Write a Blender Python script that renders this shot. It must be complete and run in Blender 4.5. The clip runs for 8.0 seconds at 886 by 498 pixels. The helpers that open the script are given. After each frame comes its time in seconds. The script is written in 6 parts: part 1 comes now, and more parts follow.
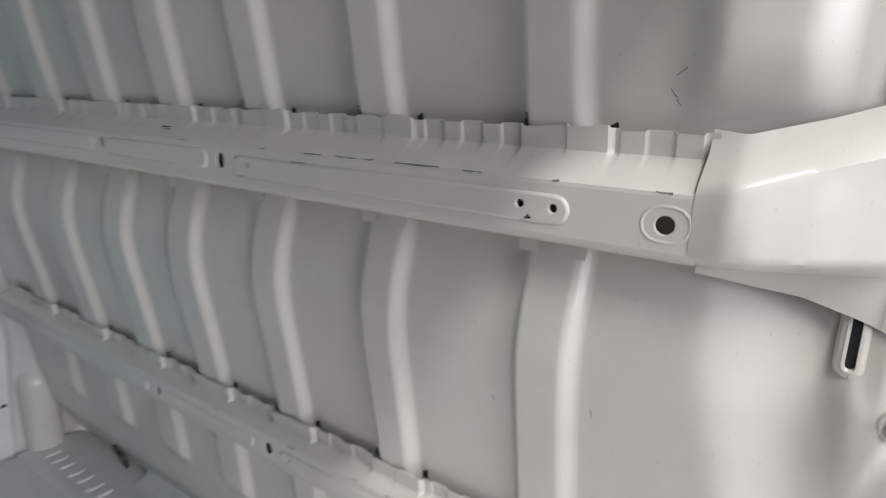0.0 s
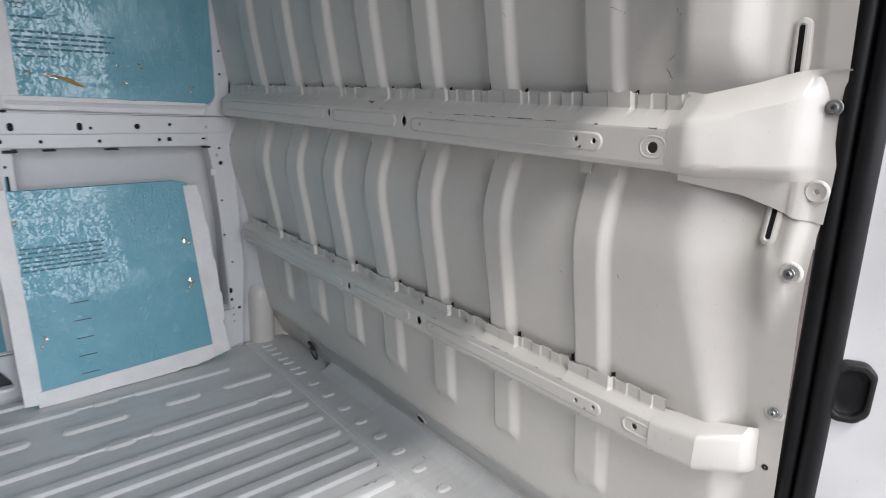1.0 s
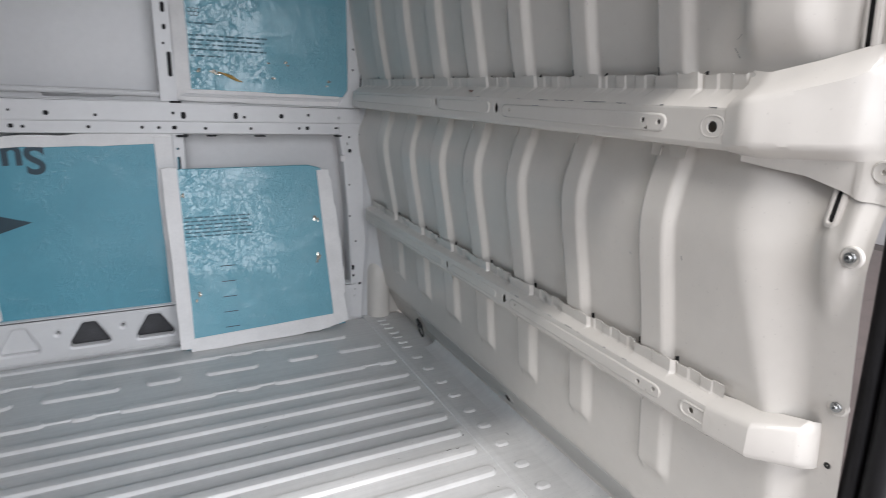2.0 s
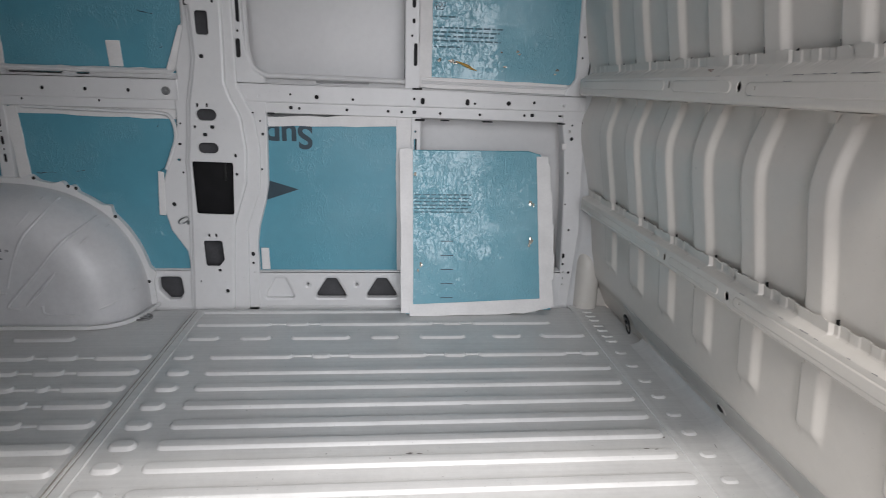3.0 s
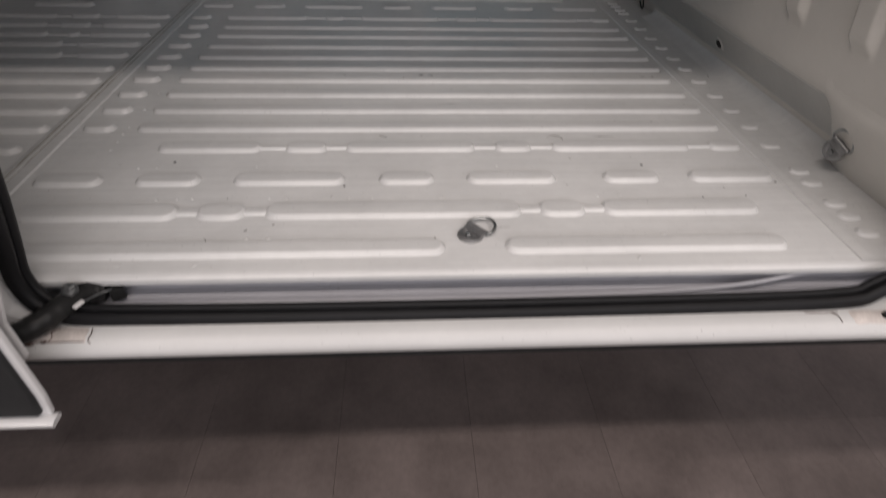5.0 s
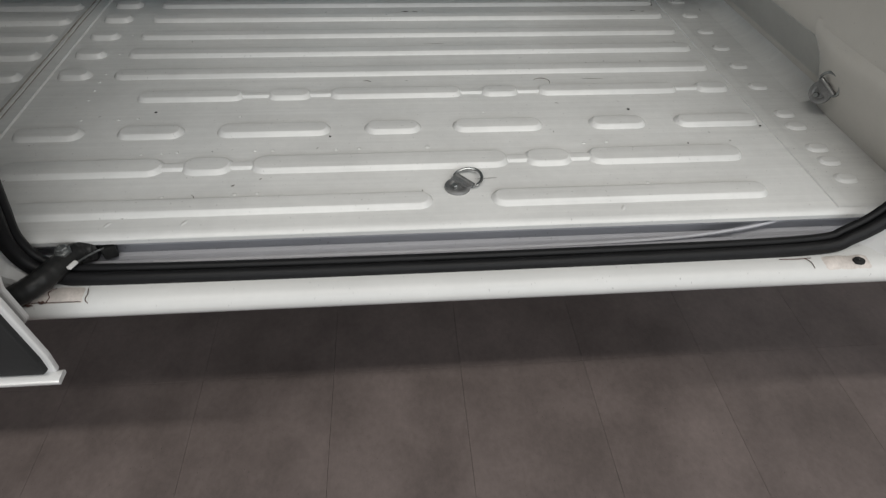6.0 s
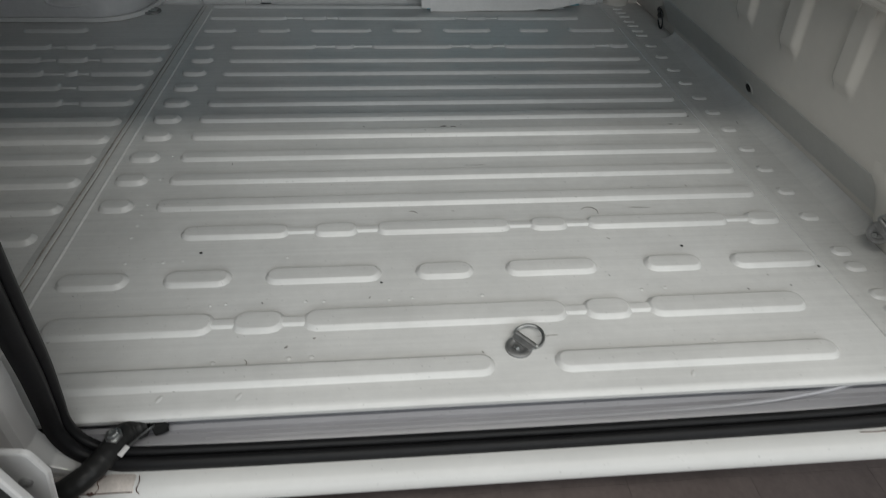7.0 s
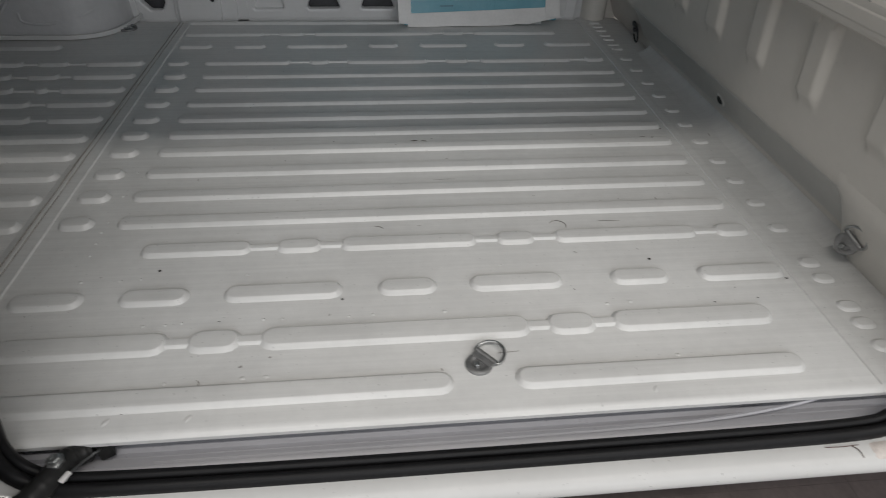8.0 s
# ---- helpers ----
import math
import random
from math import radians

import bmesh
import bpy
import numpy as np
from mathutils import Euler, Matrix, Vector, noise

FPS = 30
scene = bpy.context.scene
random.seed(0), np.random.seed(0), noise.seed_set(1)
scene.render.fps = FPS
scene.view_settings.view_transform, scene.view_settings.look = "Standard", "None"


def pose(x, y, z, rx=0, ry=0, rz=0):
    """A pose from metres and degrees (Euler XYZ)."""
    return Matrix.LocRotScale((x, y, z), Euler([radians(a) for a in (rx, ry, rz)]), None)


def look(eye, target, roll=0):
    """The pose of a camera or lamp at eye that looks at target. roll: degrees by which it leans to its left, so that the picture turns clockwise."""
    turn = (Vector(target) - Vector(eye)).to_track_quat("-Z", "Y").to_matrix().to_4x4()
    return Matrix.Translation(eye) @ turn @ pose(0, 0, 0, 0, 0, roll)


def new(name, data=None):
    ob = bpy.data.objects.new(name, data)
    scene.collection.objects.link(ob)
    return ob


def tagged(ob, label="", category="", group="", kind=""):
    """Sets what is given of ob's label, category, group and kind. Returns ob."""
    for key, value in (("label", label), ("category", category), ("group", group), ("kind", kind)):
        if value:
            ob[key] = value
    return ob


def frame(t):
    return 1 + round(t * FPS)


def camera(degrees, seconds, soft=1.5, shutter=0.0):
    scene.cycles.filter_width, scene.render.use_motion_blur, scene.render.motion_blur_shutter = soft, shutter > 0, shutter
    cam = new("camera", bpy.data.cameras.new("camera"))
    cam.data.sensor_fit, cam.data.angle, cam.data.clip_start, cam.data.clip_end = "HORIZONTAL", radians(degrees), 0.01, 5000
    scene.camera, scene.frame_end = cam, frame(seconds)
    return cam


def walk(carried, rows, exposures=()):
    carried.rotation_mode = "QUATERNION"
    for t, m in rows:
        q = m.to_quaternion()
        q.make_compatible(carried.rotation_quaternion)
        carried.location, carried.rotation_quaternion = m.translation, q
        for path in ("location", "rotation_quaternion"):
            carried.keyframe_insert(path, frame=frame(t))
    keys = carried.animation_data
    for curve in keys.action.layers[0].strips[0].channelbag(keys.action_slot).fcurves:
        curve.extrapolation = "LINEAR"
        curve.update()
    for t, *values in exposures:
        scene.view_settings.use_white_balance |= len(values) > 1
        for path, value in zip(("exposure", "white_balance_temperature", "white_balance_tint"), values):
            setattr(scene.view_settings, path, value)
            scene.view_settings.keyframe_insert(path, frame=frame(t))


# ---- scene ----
cam = camera(75.0, 8.0, soft=0.9, shutter=0.35)
PATH = [
    (0, (0.166, -0.686, 0.916), (1.772, 0.396, 0.418), 1.8),
    (0.5, (0.01, -0.821, 0.913), (1.404, 0.524, 0.417), 2.0),
    (1, (-0.079, -0.981, 0.886), (1.181, 0.486, 0.374), 2.0),
    (1.2, (-0.1, -1.015, 0.879), (1.113, 0.492, 0.372), 2.0),
    (2.3, (-0.021, -1.132, 0.85), (0.628, 0.683, 0.317), 1.9),
    (2.5, (-0.033, -1.141, 0.838), (0.451, 0.724, 0.3), 2.0),
    (3, (-0.052, -1.145, 0.823), (0.124, 0.771, 0.278), 1.7),
    (3.1, (-0.055, -1.145, 0.814), (0.095, 0.775, 0.273), 1.8),
    (3.2, (-0.045, -1.141, 0.811), (0.070, 0.776, 0.252), 1.7),
    (3.5, (-0.037, -1.146, 0.724), (0.052, 0.768, 0.152), 1.7),
    (4, (-0.02, -1.184, 0.61), (0.074, 0.688, -0.088), 1.8),
    (4.5, (-0.028, -1.279, 0.57), (0.076, 0.436, -0.453), 2.0),
    (5, (-0.047, -1.407, 0.524), (0.072, 0.19, -0.675), 1.7),
    (5.2, (-0.044, -1.436, 0.503), (0.083, 0.101, -0.771), 1.9),
    (6.3, (-0.047, -1.358, 0.607), (0.106, 0.071, -0.784), 1.9),
    (6.5, (-0.066, -1.327, 0.638), (0.085, 0.111, -0.744), 1.9),
    (7, (-0.13, -1.234, 0.682), (0.029, 0.279, -0.616), 2.1),
    (7.5, (-0.171, -1.196, 0.684), (-0.01, 0.34, -0.586), 1.8),
    (8, (-0.073, -1.227, 0.676), (0.104, 0.316, -0.584), 1.9),
]
# the phone's own exposure and white balance: seconds, stops, kelvin, tint
EXPOSURES = [(0, 0.37, 6200, 12), (1, 0.33, 6100, 12), (2.5, 0.33, 6260, 13.0), (3.5, 0.30, 6430, 14.0), (4.0, -0.17, 6520, 17.5), (4.5, -0.64, 6660, 19), (5.0, -0.88, 6680, 17), (6.4, -0.82, 6280, 6), (7, -0.96, 6280, 6), (8, -0.95, 6370, 9.5)]
walk(cam, [(t, look(eye, target, roll)) for t, eye, target, roll in PATH], EXPOSURES)

# ---- light ----
world = bpy.data.worlds.new("world")
scene.world = world
world.use_nodes = True
world.node_tree.nodes["Background"].inputs[0].default_value = (0.75, 0.85, 1.0, 1)
world.node_tree.nodes["Background"].inputs[1].default_value = 0.05


def area_lamp(name, m, sx, sy, watts, colour):
    data = bpy.data.lights.new(name, "AREA")
    data.shape, data.size, data.size_y, data.energy, data.color = "RECTANGLE", sx, sy, watts, colour
    ob = new(name, data)
    ob.matrix_world = m
    return ob


# row of tubes under the high workshop ceiling, and the daylight in its open door
area_lamp("ceiling_lamp", look((0.6, -4.0, 6.6), (0.6, -0.6, 0.0)), 11.8, 0.35, 612, (1.0, 0.945, 0.875))
area_lamp("door_daylight", look((1.2, -5.9, 2.55), (1.2, 0.0, 2.55)), 7.0, 3.7, 342, (0.97, 0.985, 1.0))


# ---- materials ----
def material(name, colour, rough=0.5, metal=0.0, vary=0.06, scale=6.0, bump=0.0, bump_scale=60.0, coat=0.0, spots=0.0, stretch=(1, 1, 1), island=0.0, streak=0.0):
    """A surface with a broad and a fine variation of colour, uneven gloss and relief."""
    m = bpy.data.materials.new(name)
    m.use_nodes = True
    t = m.node_tree
    b = t.nodes["Principled BSDF"]
    b.inputs["Roughness"].default_value, b.inputs["Metallic"].default_value = rough, metal
    b.inputs["Coat Weight"].default_value, b.inputs["Coat Roughness"].default_value = coat, 0.12
    co = t.nodes.new("ShaderNodeTexCoord")
    geo = t.nodes.new("ShaderNodeNewGeometry")
    mp = t.nodes.new("ShaderNodeMapping")
    mp.inputs["Scale"].default_value = stretch
    t.links.new(geo.outputs["Position"], mp.inputs[0])

    def noise_node(s, detail, roughness=0.6):
        n = t.nodes.new("ShaderNodeTexNoise")
        n.inputs["Scale"].default_value, n.inputs["Detail"].default_value, n.inputs["Roughness"].default_value = s, detail, roughness
        t.links.new(mp.outputs[0], n.inputs["Vector"])
        return n

    def ramp(src, lo, hi, a, c):
        r = t.nodes.new("ShaderNodeMapRange")
        r.inputs[1].default_value, r.inputs[2].default_value, r.inputs[3].default_value, r.inputs[4].default_value = lo, hi, a, c
        t.links.new(src, r.inputs[0])
        return r.outputs[0]

    def times(p, q):
        n = t.nodes.new("ShaderNodeMath")
        n.operation = "MULTIPLY"
        t.links.new(p, n.inputs[0])
        t.links.new(q, n.inputs[1])
        return n.outputs[0]

    broad, fine = noise_node(scale, 2, 0.45), noise_node(scale * 9, 4, 0.6)
    value = times(ramp(broad.outputs[0], 0.15, 0.85, 1 - vary * 1.7, 1 + vary * 1.7), ramp(fine.outputs[0], 0.1, 0.9, 1 - vary * 1.2, 1 + vary * 1.2))
    if spots:
        sp = noise_node(190, 1)
        value = times(value, ramp(sp.outputs[0], 0.72, 0.78, 1.0, 1 - spots))
    if streak:
        sm = t.nodes.new("ShaderNodeMapping")
        sm.inputs["Scale"].default_value = (1.2, 55, 1)
        t.links.new(co.outputs["Object"], sm.inputs[0])
        sn = noise_node(1.6, 5, 0.65)
        t.links.new(sm.outputs[0], sn.inputs["Vector"])
        value = times(value, ramp(sn.outputs[0], 0.35, 0.70, 1 + streak * 0.4, 1 - streak))
    if island:
        info = t.nodes.new("ShaderNodeObjectInfo")
        value = times(value, ramp(info.outputs["Random"], 0, 1, 1 - island, 1 + island))
    mix = t.nodes.new("ShaderNodeVectorMath")
    mix.operation = "SCALE"
    mix.inputs[0].default_value = colour
    t.links.new(value, mix.inputs["Scale"])
    t.links.new(mix.outputs[0], b.inputs["Base Color"])
    t.links.new(ramp(broad.outputs[0], 0.1, 0.9, max(0.02, rough * 0.85), min(1, rough * 1.15)), b.inputs["Roughness"])
    if bump:
        bn = noise_node(bump_scale, 3)
        bp = t.nodes.new("ShaderNodeBump")
        bp.inputs["Strength"].default_value, bp.inputs["Distance"].default_value = bump, 0.002
        t.links.new(bn.outputs[0], bp.inputs["Height"])
        t.links.new(bp.outputs[0], b.inputs["Normal"])
    return m


def film_material(name, colour, wrinkle, reach=(0.45, 0.66)):
    """Foam board under a wrinkled, shiny clear film: long soft folds and fine sharp crinkles that gather in patches."""
    m = material(name, colour, 0.40, vary=0.05, scale=3)
    t = m.node_tree
    b = t.nodes["Principled BSDF"]
    b.inputs["Coat Weight"].default_value, b.inputs["Coat Roughness"].default_value = 1.0, 0.045
    co = t.nodes.new("ShaderNodeTexCoord")

    def field(scale, detail, warp, stretch):
        mp = t.nodes.new("ShaderNodeMapping")
        mp.inputs["Scale"].default_value = stretch
        n = t.nodes.new("ShaderNodeTexNoise")
        n.inputs["Scale"].default_value, n.inputs["Detail"].default_value, n.inputs["Distortion"].default_value = scale, detail, warp
        t.links.new(co.outputs["Object"], mp.inputs[0])
        t.links.new(mp.outputs[0], n.inputs["Vector"])
        return n.outputs[0]

    def op(kind, p, q, r=None):
        n = t.nodes.new("ShaderNodeMath")
        n.operation = kind
        for k, v in enumerate((p, q, r)):
            if isinstance(v, (int, float)):
                n.inputs[k].default_value = v
            elif v is not None:
                t.links.new(v, n.inputs[k])
        return n.outputs[0]

    def span(src, lo, hi, a, c):
        r = t.nodes.new("ShaderNodeMapRange")
        r.inputs[1].default_value, r.inputs[2].default_value, r.inputs[3].default_value, r.inputs[4].default_value = lo, hi, a, c
        t.links.new(src, r.inputs[0])
        return r.outputs[0]

    def crease(src, width):
        return span(op("ABSOLUTE", op("SUBTRACT", src, 0.5), 0.0), 0.0, width, 1.0, 0.0)

    fine = crease(field(40, 3, 1.0, (1.0, 1.0, 0.45)), 0.036)
    small = crease(field(85, 2, 0.6, (1.0, 1.0, 0.6)), 0.05)
    patch = span(field(5.0, 2, 0.0, (1, 1, 1)), reach[0], reach[1], 0.06, 1.0)
    sharp = op("MULTIPLY", op("MULTIPLY_ADD", small, 0.4, fine), patch)
    height = op("MULTIPLY_ADD", field(11, 3, 0.4, (1.0, 1.0, 0.45)), 0.32, sharp)
    bp = t.nodes.new("ShaderNodeBump")
    bp.inputs["Strength"].default_value, bp.inputs["Distance"].default_value = wrinkle, 0.004
    t.links.new(height, bp.inputs["Height"])
    t.links.new(bp.outputs[0], b.inputs["Coat Normal"])
    under = t.nodes.new("ShaderNodeBump")
    under.inputs["Strength"].default_value, under.inputs["Distance"].default_value = wrinkle * 0.32, 0.004
    t.links.new(height, under.inputs["Height"])
    t.links.new(under.outputs[0], b.inputs["Normal"])
    return m


PAINT = material("white_paint", (0.72, 0.72, 0.72), 0.33, vary=0.03, scale=5, bump=0.03, bump_scale=220, spots=0.12)
PANEL_PAINT = material("bulkhead_paint", (0.675, 0.65, 0.605), 0.225, vary=0.025, scale=4, bump=0.02, bump_scale=160, spots=0.1)
FLOOR_PAINT = material("floor_paint", (0.70, 0.70, 0.69), 0.36, vary=0.05, scale=5, bump=0.07, bump_scale=120, spots=0.25, streak=0.065)
STRIP_GREY = material("strip_grey", (0.5, 0.5, 0.48), 0.45, vary=0.05, scale=6)
BODY_PAINT = material("body_paint", (0.68, 0.68, 0.68), 0.18, vary=0.02, scale=3, coat=0.5, spots=0.1)
OUTER_PAINT = material("outer_sill_paint", (0.66, 0.66, 0.65), 0.42, vary=0.03, scale=6, spots=0.3)
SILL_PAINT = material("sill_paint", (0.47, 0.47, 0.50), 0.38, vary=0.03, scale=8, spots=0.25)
BLUE = film_material("blue_film_board", (0.118, 0.350, 0.440), 0.75, (0.41, 0.61))
BLUE_PLAIN = film_material("blue_board", (0.098, 0.325, 0.42), 0.62, (0.44, 0.64))
TAPE = material("white_tape", (0.78, 0.77, 0.76), 0.55, vary=0.05, scale=14, bump=0.2, bump_scale=50)
RUBBER = material("black_rubber", (0.009, 0.009, 0.010), 0.5, vary=0.2, scale=20, bump=0.1, bump_scale=150)
PLASTIC = material("black_plastic", (0.02, 0.02, 0.02), 0.4, vary=0.2, scale=20, bump=0.15, bump_scale=120)
STEEL = material("zinc_steel", (0.35, 0.36, 0.36), 0.35, metal=0.9, vary=0.2, scale=40)
DARK_STEEL = material("dark_steel", (0.33, 0.33, 0.33), 0.5, metal=0.8, vary=0.2, scale=40)
PRINT = material("print_ink", (0.03, 0.06, 0.08), 0.5, vary=0.1, scale=20)
SMALL_PRINT = material("small_print", (0.045, 0.14, 0.18), 0.5, vary=0.1, scale=20)
# near-black that stands in for shade in cavities, slits and gaps
DEEP_SHADE = material("deep_shade", (0.03, 0.03, 0.032), 0.7, vary=0.3, scale=20)
# dark grey that stands in for dimmer shade behind the larger openings
INNER_SHADE = material("inner_shade", (0.07, 0.07, 0.075), 0.7, vary=0.2, scale=20)
ARCH_PAINT = material("arch_paint", (0.64, 0.64, 0.65), 0.34, vary=0.06, scale=6, bump=0.03, bump_scale=180, spots=0.08)
for dull in (RUBBER, PLASTIC, DEEP_SHADE):
    dull.node_tree.nodes["Principled BSDF"].inputs["Specular IOR Level"].default_value = 0.25
GREY_TRIM = material("grey_trim", (0.018, 0.019, 0.020), 0.6, vary=0.15, scale=10, bump=0.15, bump_scale=200)
TILE = material("vinyl_tile", (0.150, 0.123, 0.116), 0.42, vary=0.16, scale=9, bump=0.2, bump_scale=60, spots=0.3, stretch=(1, 0.8, 1), island=0.07)
JOINT = material("joint_dirt", (0.12, 0.105, 0.10), 0.7, vary=0.2, scale=10)
WALL = material("plaster", (0.55, 0.55, 0.56), 0.8, vary=0.05, scale=2)
FOAM = material("yellow_foam", (0.45, 0.28, 0.06), 0.7, vary=0.2, scale=30)


# ---- building helpers ----
def part(name, bm, mat, parent=None, label="", smooth=True, angle=40):
    me = bpy.data.meshes.new(name)
    bmesh.ops.recalc_face_normals(bm, faces=bm.faces[:])
    bm.to_mesh(me)
    bm.free()
    me.materials.append(mat)
    if smooth:
        for f in me.polygons:
            f.use_smooth = True
        me.set_sharp_from_angle(angle=radians(angle))
    ob = new(name, me)
    if parent:
        ob.parent = parent
    if label:
        tagged(ob, label)
    return ob


def thing(name, place, label, category, group="", kind=""):
    ob = new(name)
    ob.empty_display_size = 0.05
    ob.location = place
    return tagged(ob, label, category, group, kind)


def put_in(ob, parent):
    """Hang a part, built in world places, under a thing without moving it."""
    ob.parent = parent
    ob.matrix_parent_inverse = Matrix.Translation(parent.location).inverted()
    return ob


def rounded(points, r, steps=5):
    """A polygon with its corners rounded; a point may carry its own radius."""
    out = []
    n = len(points)
    for i in range(n):
        p = points[i]
        rad = p[2] if len(p) > 2 else r
        a, b, c = Vector(points[i - 1][:2]), Vector(p[:2]), Vector(points[(i + 1) % n][:2])
        u, v = (a - b), (c - b)
        lu, lv = u.length, v.length
        u, v = u / lu, v / lv
        ang = u.angle(v)
        if rad <= 0 or abs(ang - math.pi) < 0.03:
            out.append((b.x, b.y))
            continue
        d = min(rad / math.tan(ang / 2), lu * 0.48, lv * 0.48)
        rad2 = d * math.tan(ang / 2)
        centre = b + (u + v).normalized() * (rad2 / math.sin(ang / 2))
        s, e = b + u * d - centre, b + v * d - centre
        turn = s.angle_signed(e)
        for k in range(steps + 1):
            f = -turn * k / steps
            out.append((centre.x + s.x * math.cos(f) - s.y * math.sin(f), centre.y + s.x * math.sin(f) + s.y * math.cos(f)))
    return out


def offset(loop, d):
    """A closed loop moved inwards by d (outwards: minus)."""
    n = len(loop)
    area = sum(loop[i][0] * loop[(i + 1) % n][1] - loop[(i + 1) % n][0] * loop[i][1] for i in range(n))
    s = 1 if area > 0 else -1
    out = []
    for i in range(n):
        a, b, c = Vector(loop[i - 1]), Vector(loop[i]), Vector(loop[(i + 1) % n])
        p, q = (b - a), (c - b)
        if p.length < 1e-7 or q.length < 1e-7:
            out.append((b.x, b.y))
            continue
        p, q = p.normalized(), q.normalized()
        np_, nq = Vector((-p.y, p.x)) * s, Vector((-q.y, q.x)) * s
        m = np_ + nq
        if m.length < 1e-6:
            m = np_
        m = m.normalized()
        k = d / max(0.35, m.dot(np_))
        out.append((b.x + m.x * k, b.y + m.y * k))
    return out


def disc(u, v, ru, rv=None, n=12):
    rv = rv or ru
    return [(u + ru * math.cos(2 * math.pi * k / n), v + rv * math.sin(2 * math.pi * k / n)) for k in range(n)]


def slot(u, v, w, h, steps=4):
    r = min(w, h) / 2 * 0.98
    return rounded([(u - w / 2, v - h / 2), (u + w / 2, v - h / 2), (u + w / 2, v + h / 2), (u - w / 2, v + h / 2)], r, steps)


def box_hole(u, v, w, h, r=0.004):
    return rounded([(u - w / 2, v - h / 2), (u + w / 2, v - h / 2), (u + w / 2, v + h / 2), (u - w / 2, v + h / 2)], r, 3)


def plate(outline, holes, depth, to_world, edge=0.003, hole_edge=0.0012, hole_depth=0.004):
    """A pressed plate with holes right through it and soft edges. to_world(u, v, w): w is the depth behind its face."""
    bm = bmesh.new()

    def ring(loop, w):
        return [bm.verts.new(to_world(u, v, w)) for u, v in loop]

    def bridge(a, b):
        for i in range(len(a)):
            bm.faces.new((a[i], a[(i + 1) % len(a)], b[(i + 1) % len(b)], b[i]))

    edges = []
    for loop, e in [(outline, edge)] + [(h, -hole_edge) for h in holes]:
        front = ring(offset(loop, e), 0)
        mid = ring(offset(loop, e * 0.3), abs(e) * 0.3)
        side = ring(loop, abs(e))
        back = ring(loop, depth if loop is outline else min(depth, hole_depth + abs(e)))
        bridge(front, mid)
        bridge(mid, side)
        bridge(side, back)
        front = ring(offset(loop, e), 0)
        edges += [bm.edges.new((front[i], front[(i + 1) % len(front)])) if not bm.edges.get((front[i], front[(i + 1) % len(front)])) else bm.edges.get((front[i], front[(i + 1) % len(front)])) for i in range(len(front))]
    bmesh.ops.triangle_fill(bm, use_beauty=True, use_dissolve=False, edges=edges)
    return bm


def loft(bm, rings, closed=True, cap=False):
    """Faces between rings of places, one after another."""
    made = [[bm.verts.new(p) for p in r] for r in rings]
    for a, b in zip(made, made[1:]):
        n = len(a)
        for i in range(n if closed else n - 1):
            bm.faces.new((a[i], a[(i + 1) % n], b[(i + 1) % n], b[i]))
    if cap:
        bm.faces.new(made[-1])
        bm.faces.new(made[0][::-1])
    return made


def tube(bm, points, r, n=8, cap=True):
    """A round bar along a line of places."""
    pts = [Vector(p) for p in points]
    rings = []
    side = None
    for i, p in enumerate(pts):
        d = (pts[min(i + 1, len(pts) - 1)] - pts[max(i - 1, 0)]).normalized()
        if side is None:
            side = d.orthogonal().normalized()
        side = (side - d * side.dot(d)).normalized()
        up = d.cross(side)
        rr = r[i] if isinstance(r, (list, tuple)) else r
        rings.append([p + (side * math.cos(2 * math.pi * k / n) + up * math.sin(2 * math.pi * k / n)) * rr for k in range(n)])
    loft(bm, rings, True, cap)
    return bm


def sweep(bm, points, profile, up_of, cap=True):
    """A profile of (across, up) carried along a line; up_of(i) gives the up direction there."""
    pts = [Vector(p) for p in points]
    rings = []
    for i, p in enumerate(pts):
        d = (pts[min(i + 1, len(pts) - 1)] - pts[max(i - 1, 0)]).normalized()
        up = Vector(up_of(i))
        up = (up - d * up.dot(d)).normalized()
        across = d.cross(up)
        rings.append([p + across * a + up * b for a, b in profile])
    loft(bm, rings, True, cap)
    return bm


def box(bm, lo, hi, bevel=0.0):
    made = bmesh.ops.create_cube(bm, size=1, matrix=Matrix.LocRotScale([(a + b) / 2 for a, b in zip(lo, hi)], None, [b - a for a, b in zip(lo, hi)]))
    if bevel:
        vs = set(made["verts"])
        bmesh.ops.bevel(bm, geom=[e for e in bm.edges if e.verts[0] in vs and e.verts[1] in vs], offset=bevel, segments=2, affect="EDGES", profile=0.6)
    return bm


def spline(points, steps=8):
    """A smooth line through places."""
    p = [Vector(q) for q in points]
    p = [p[0] * 2 - p[1]] + p + [p[-1] * 2 - p[-2]]
    out = []
    for i in range(1, len(p) - 2):
        for k in range(steps):
            t = k / steps
            a, b, c, d = p[i - 1], p[i], p[i + 1], p[i + 2]
            out.append(0.5 * ((2 * b) + (c - a) * t + (2 * a - 5 * b + 4 * c - d) * t * t + (3 * b - a - 3 * c + d) * t ** 3))
    return out + [p[-2]]


def at(table, v):
    """A smooth value from a short table."""
    return float(np.interp(v, [a for a, _ in table], [b for _, b in table]))


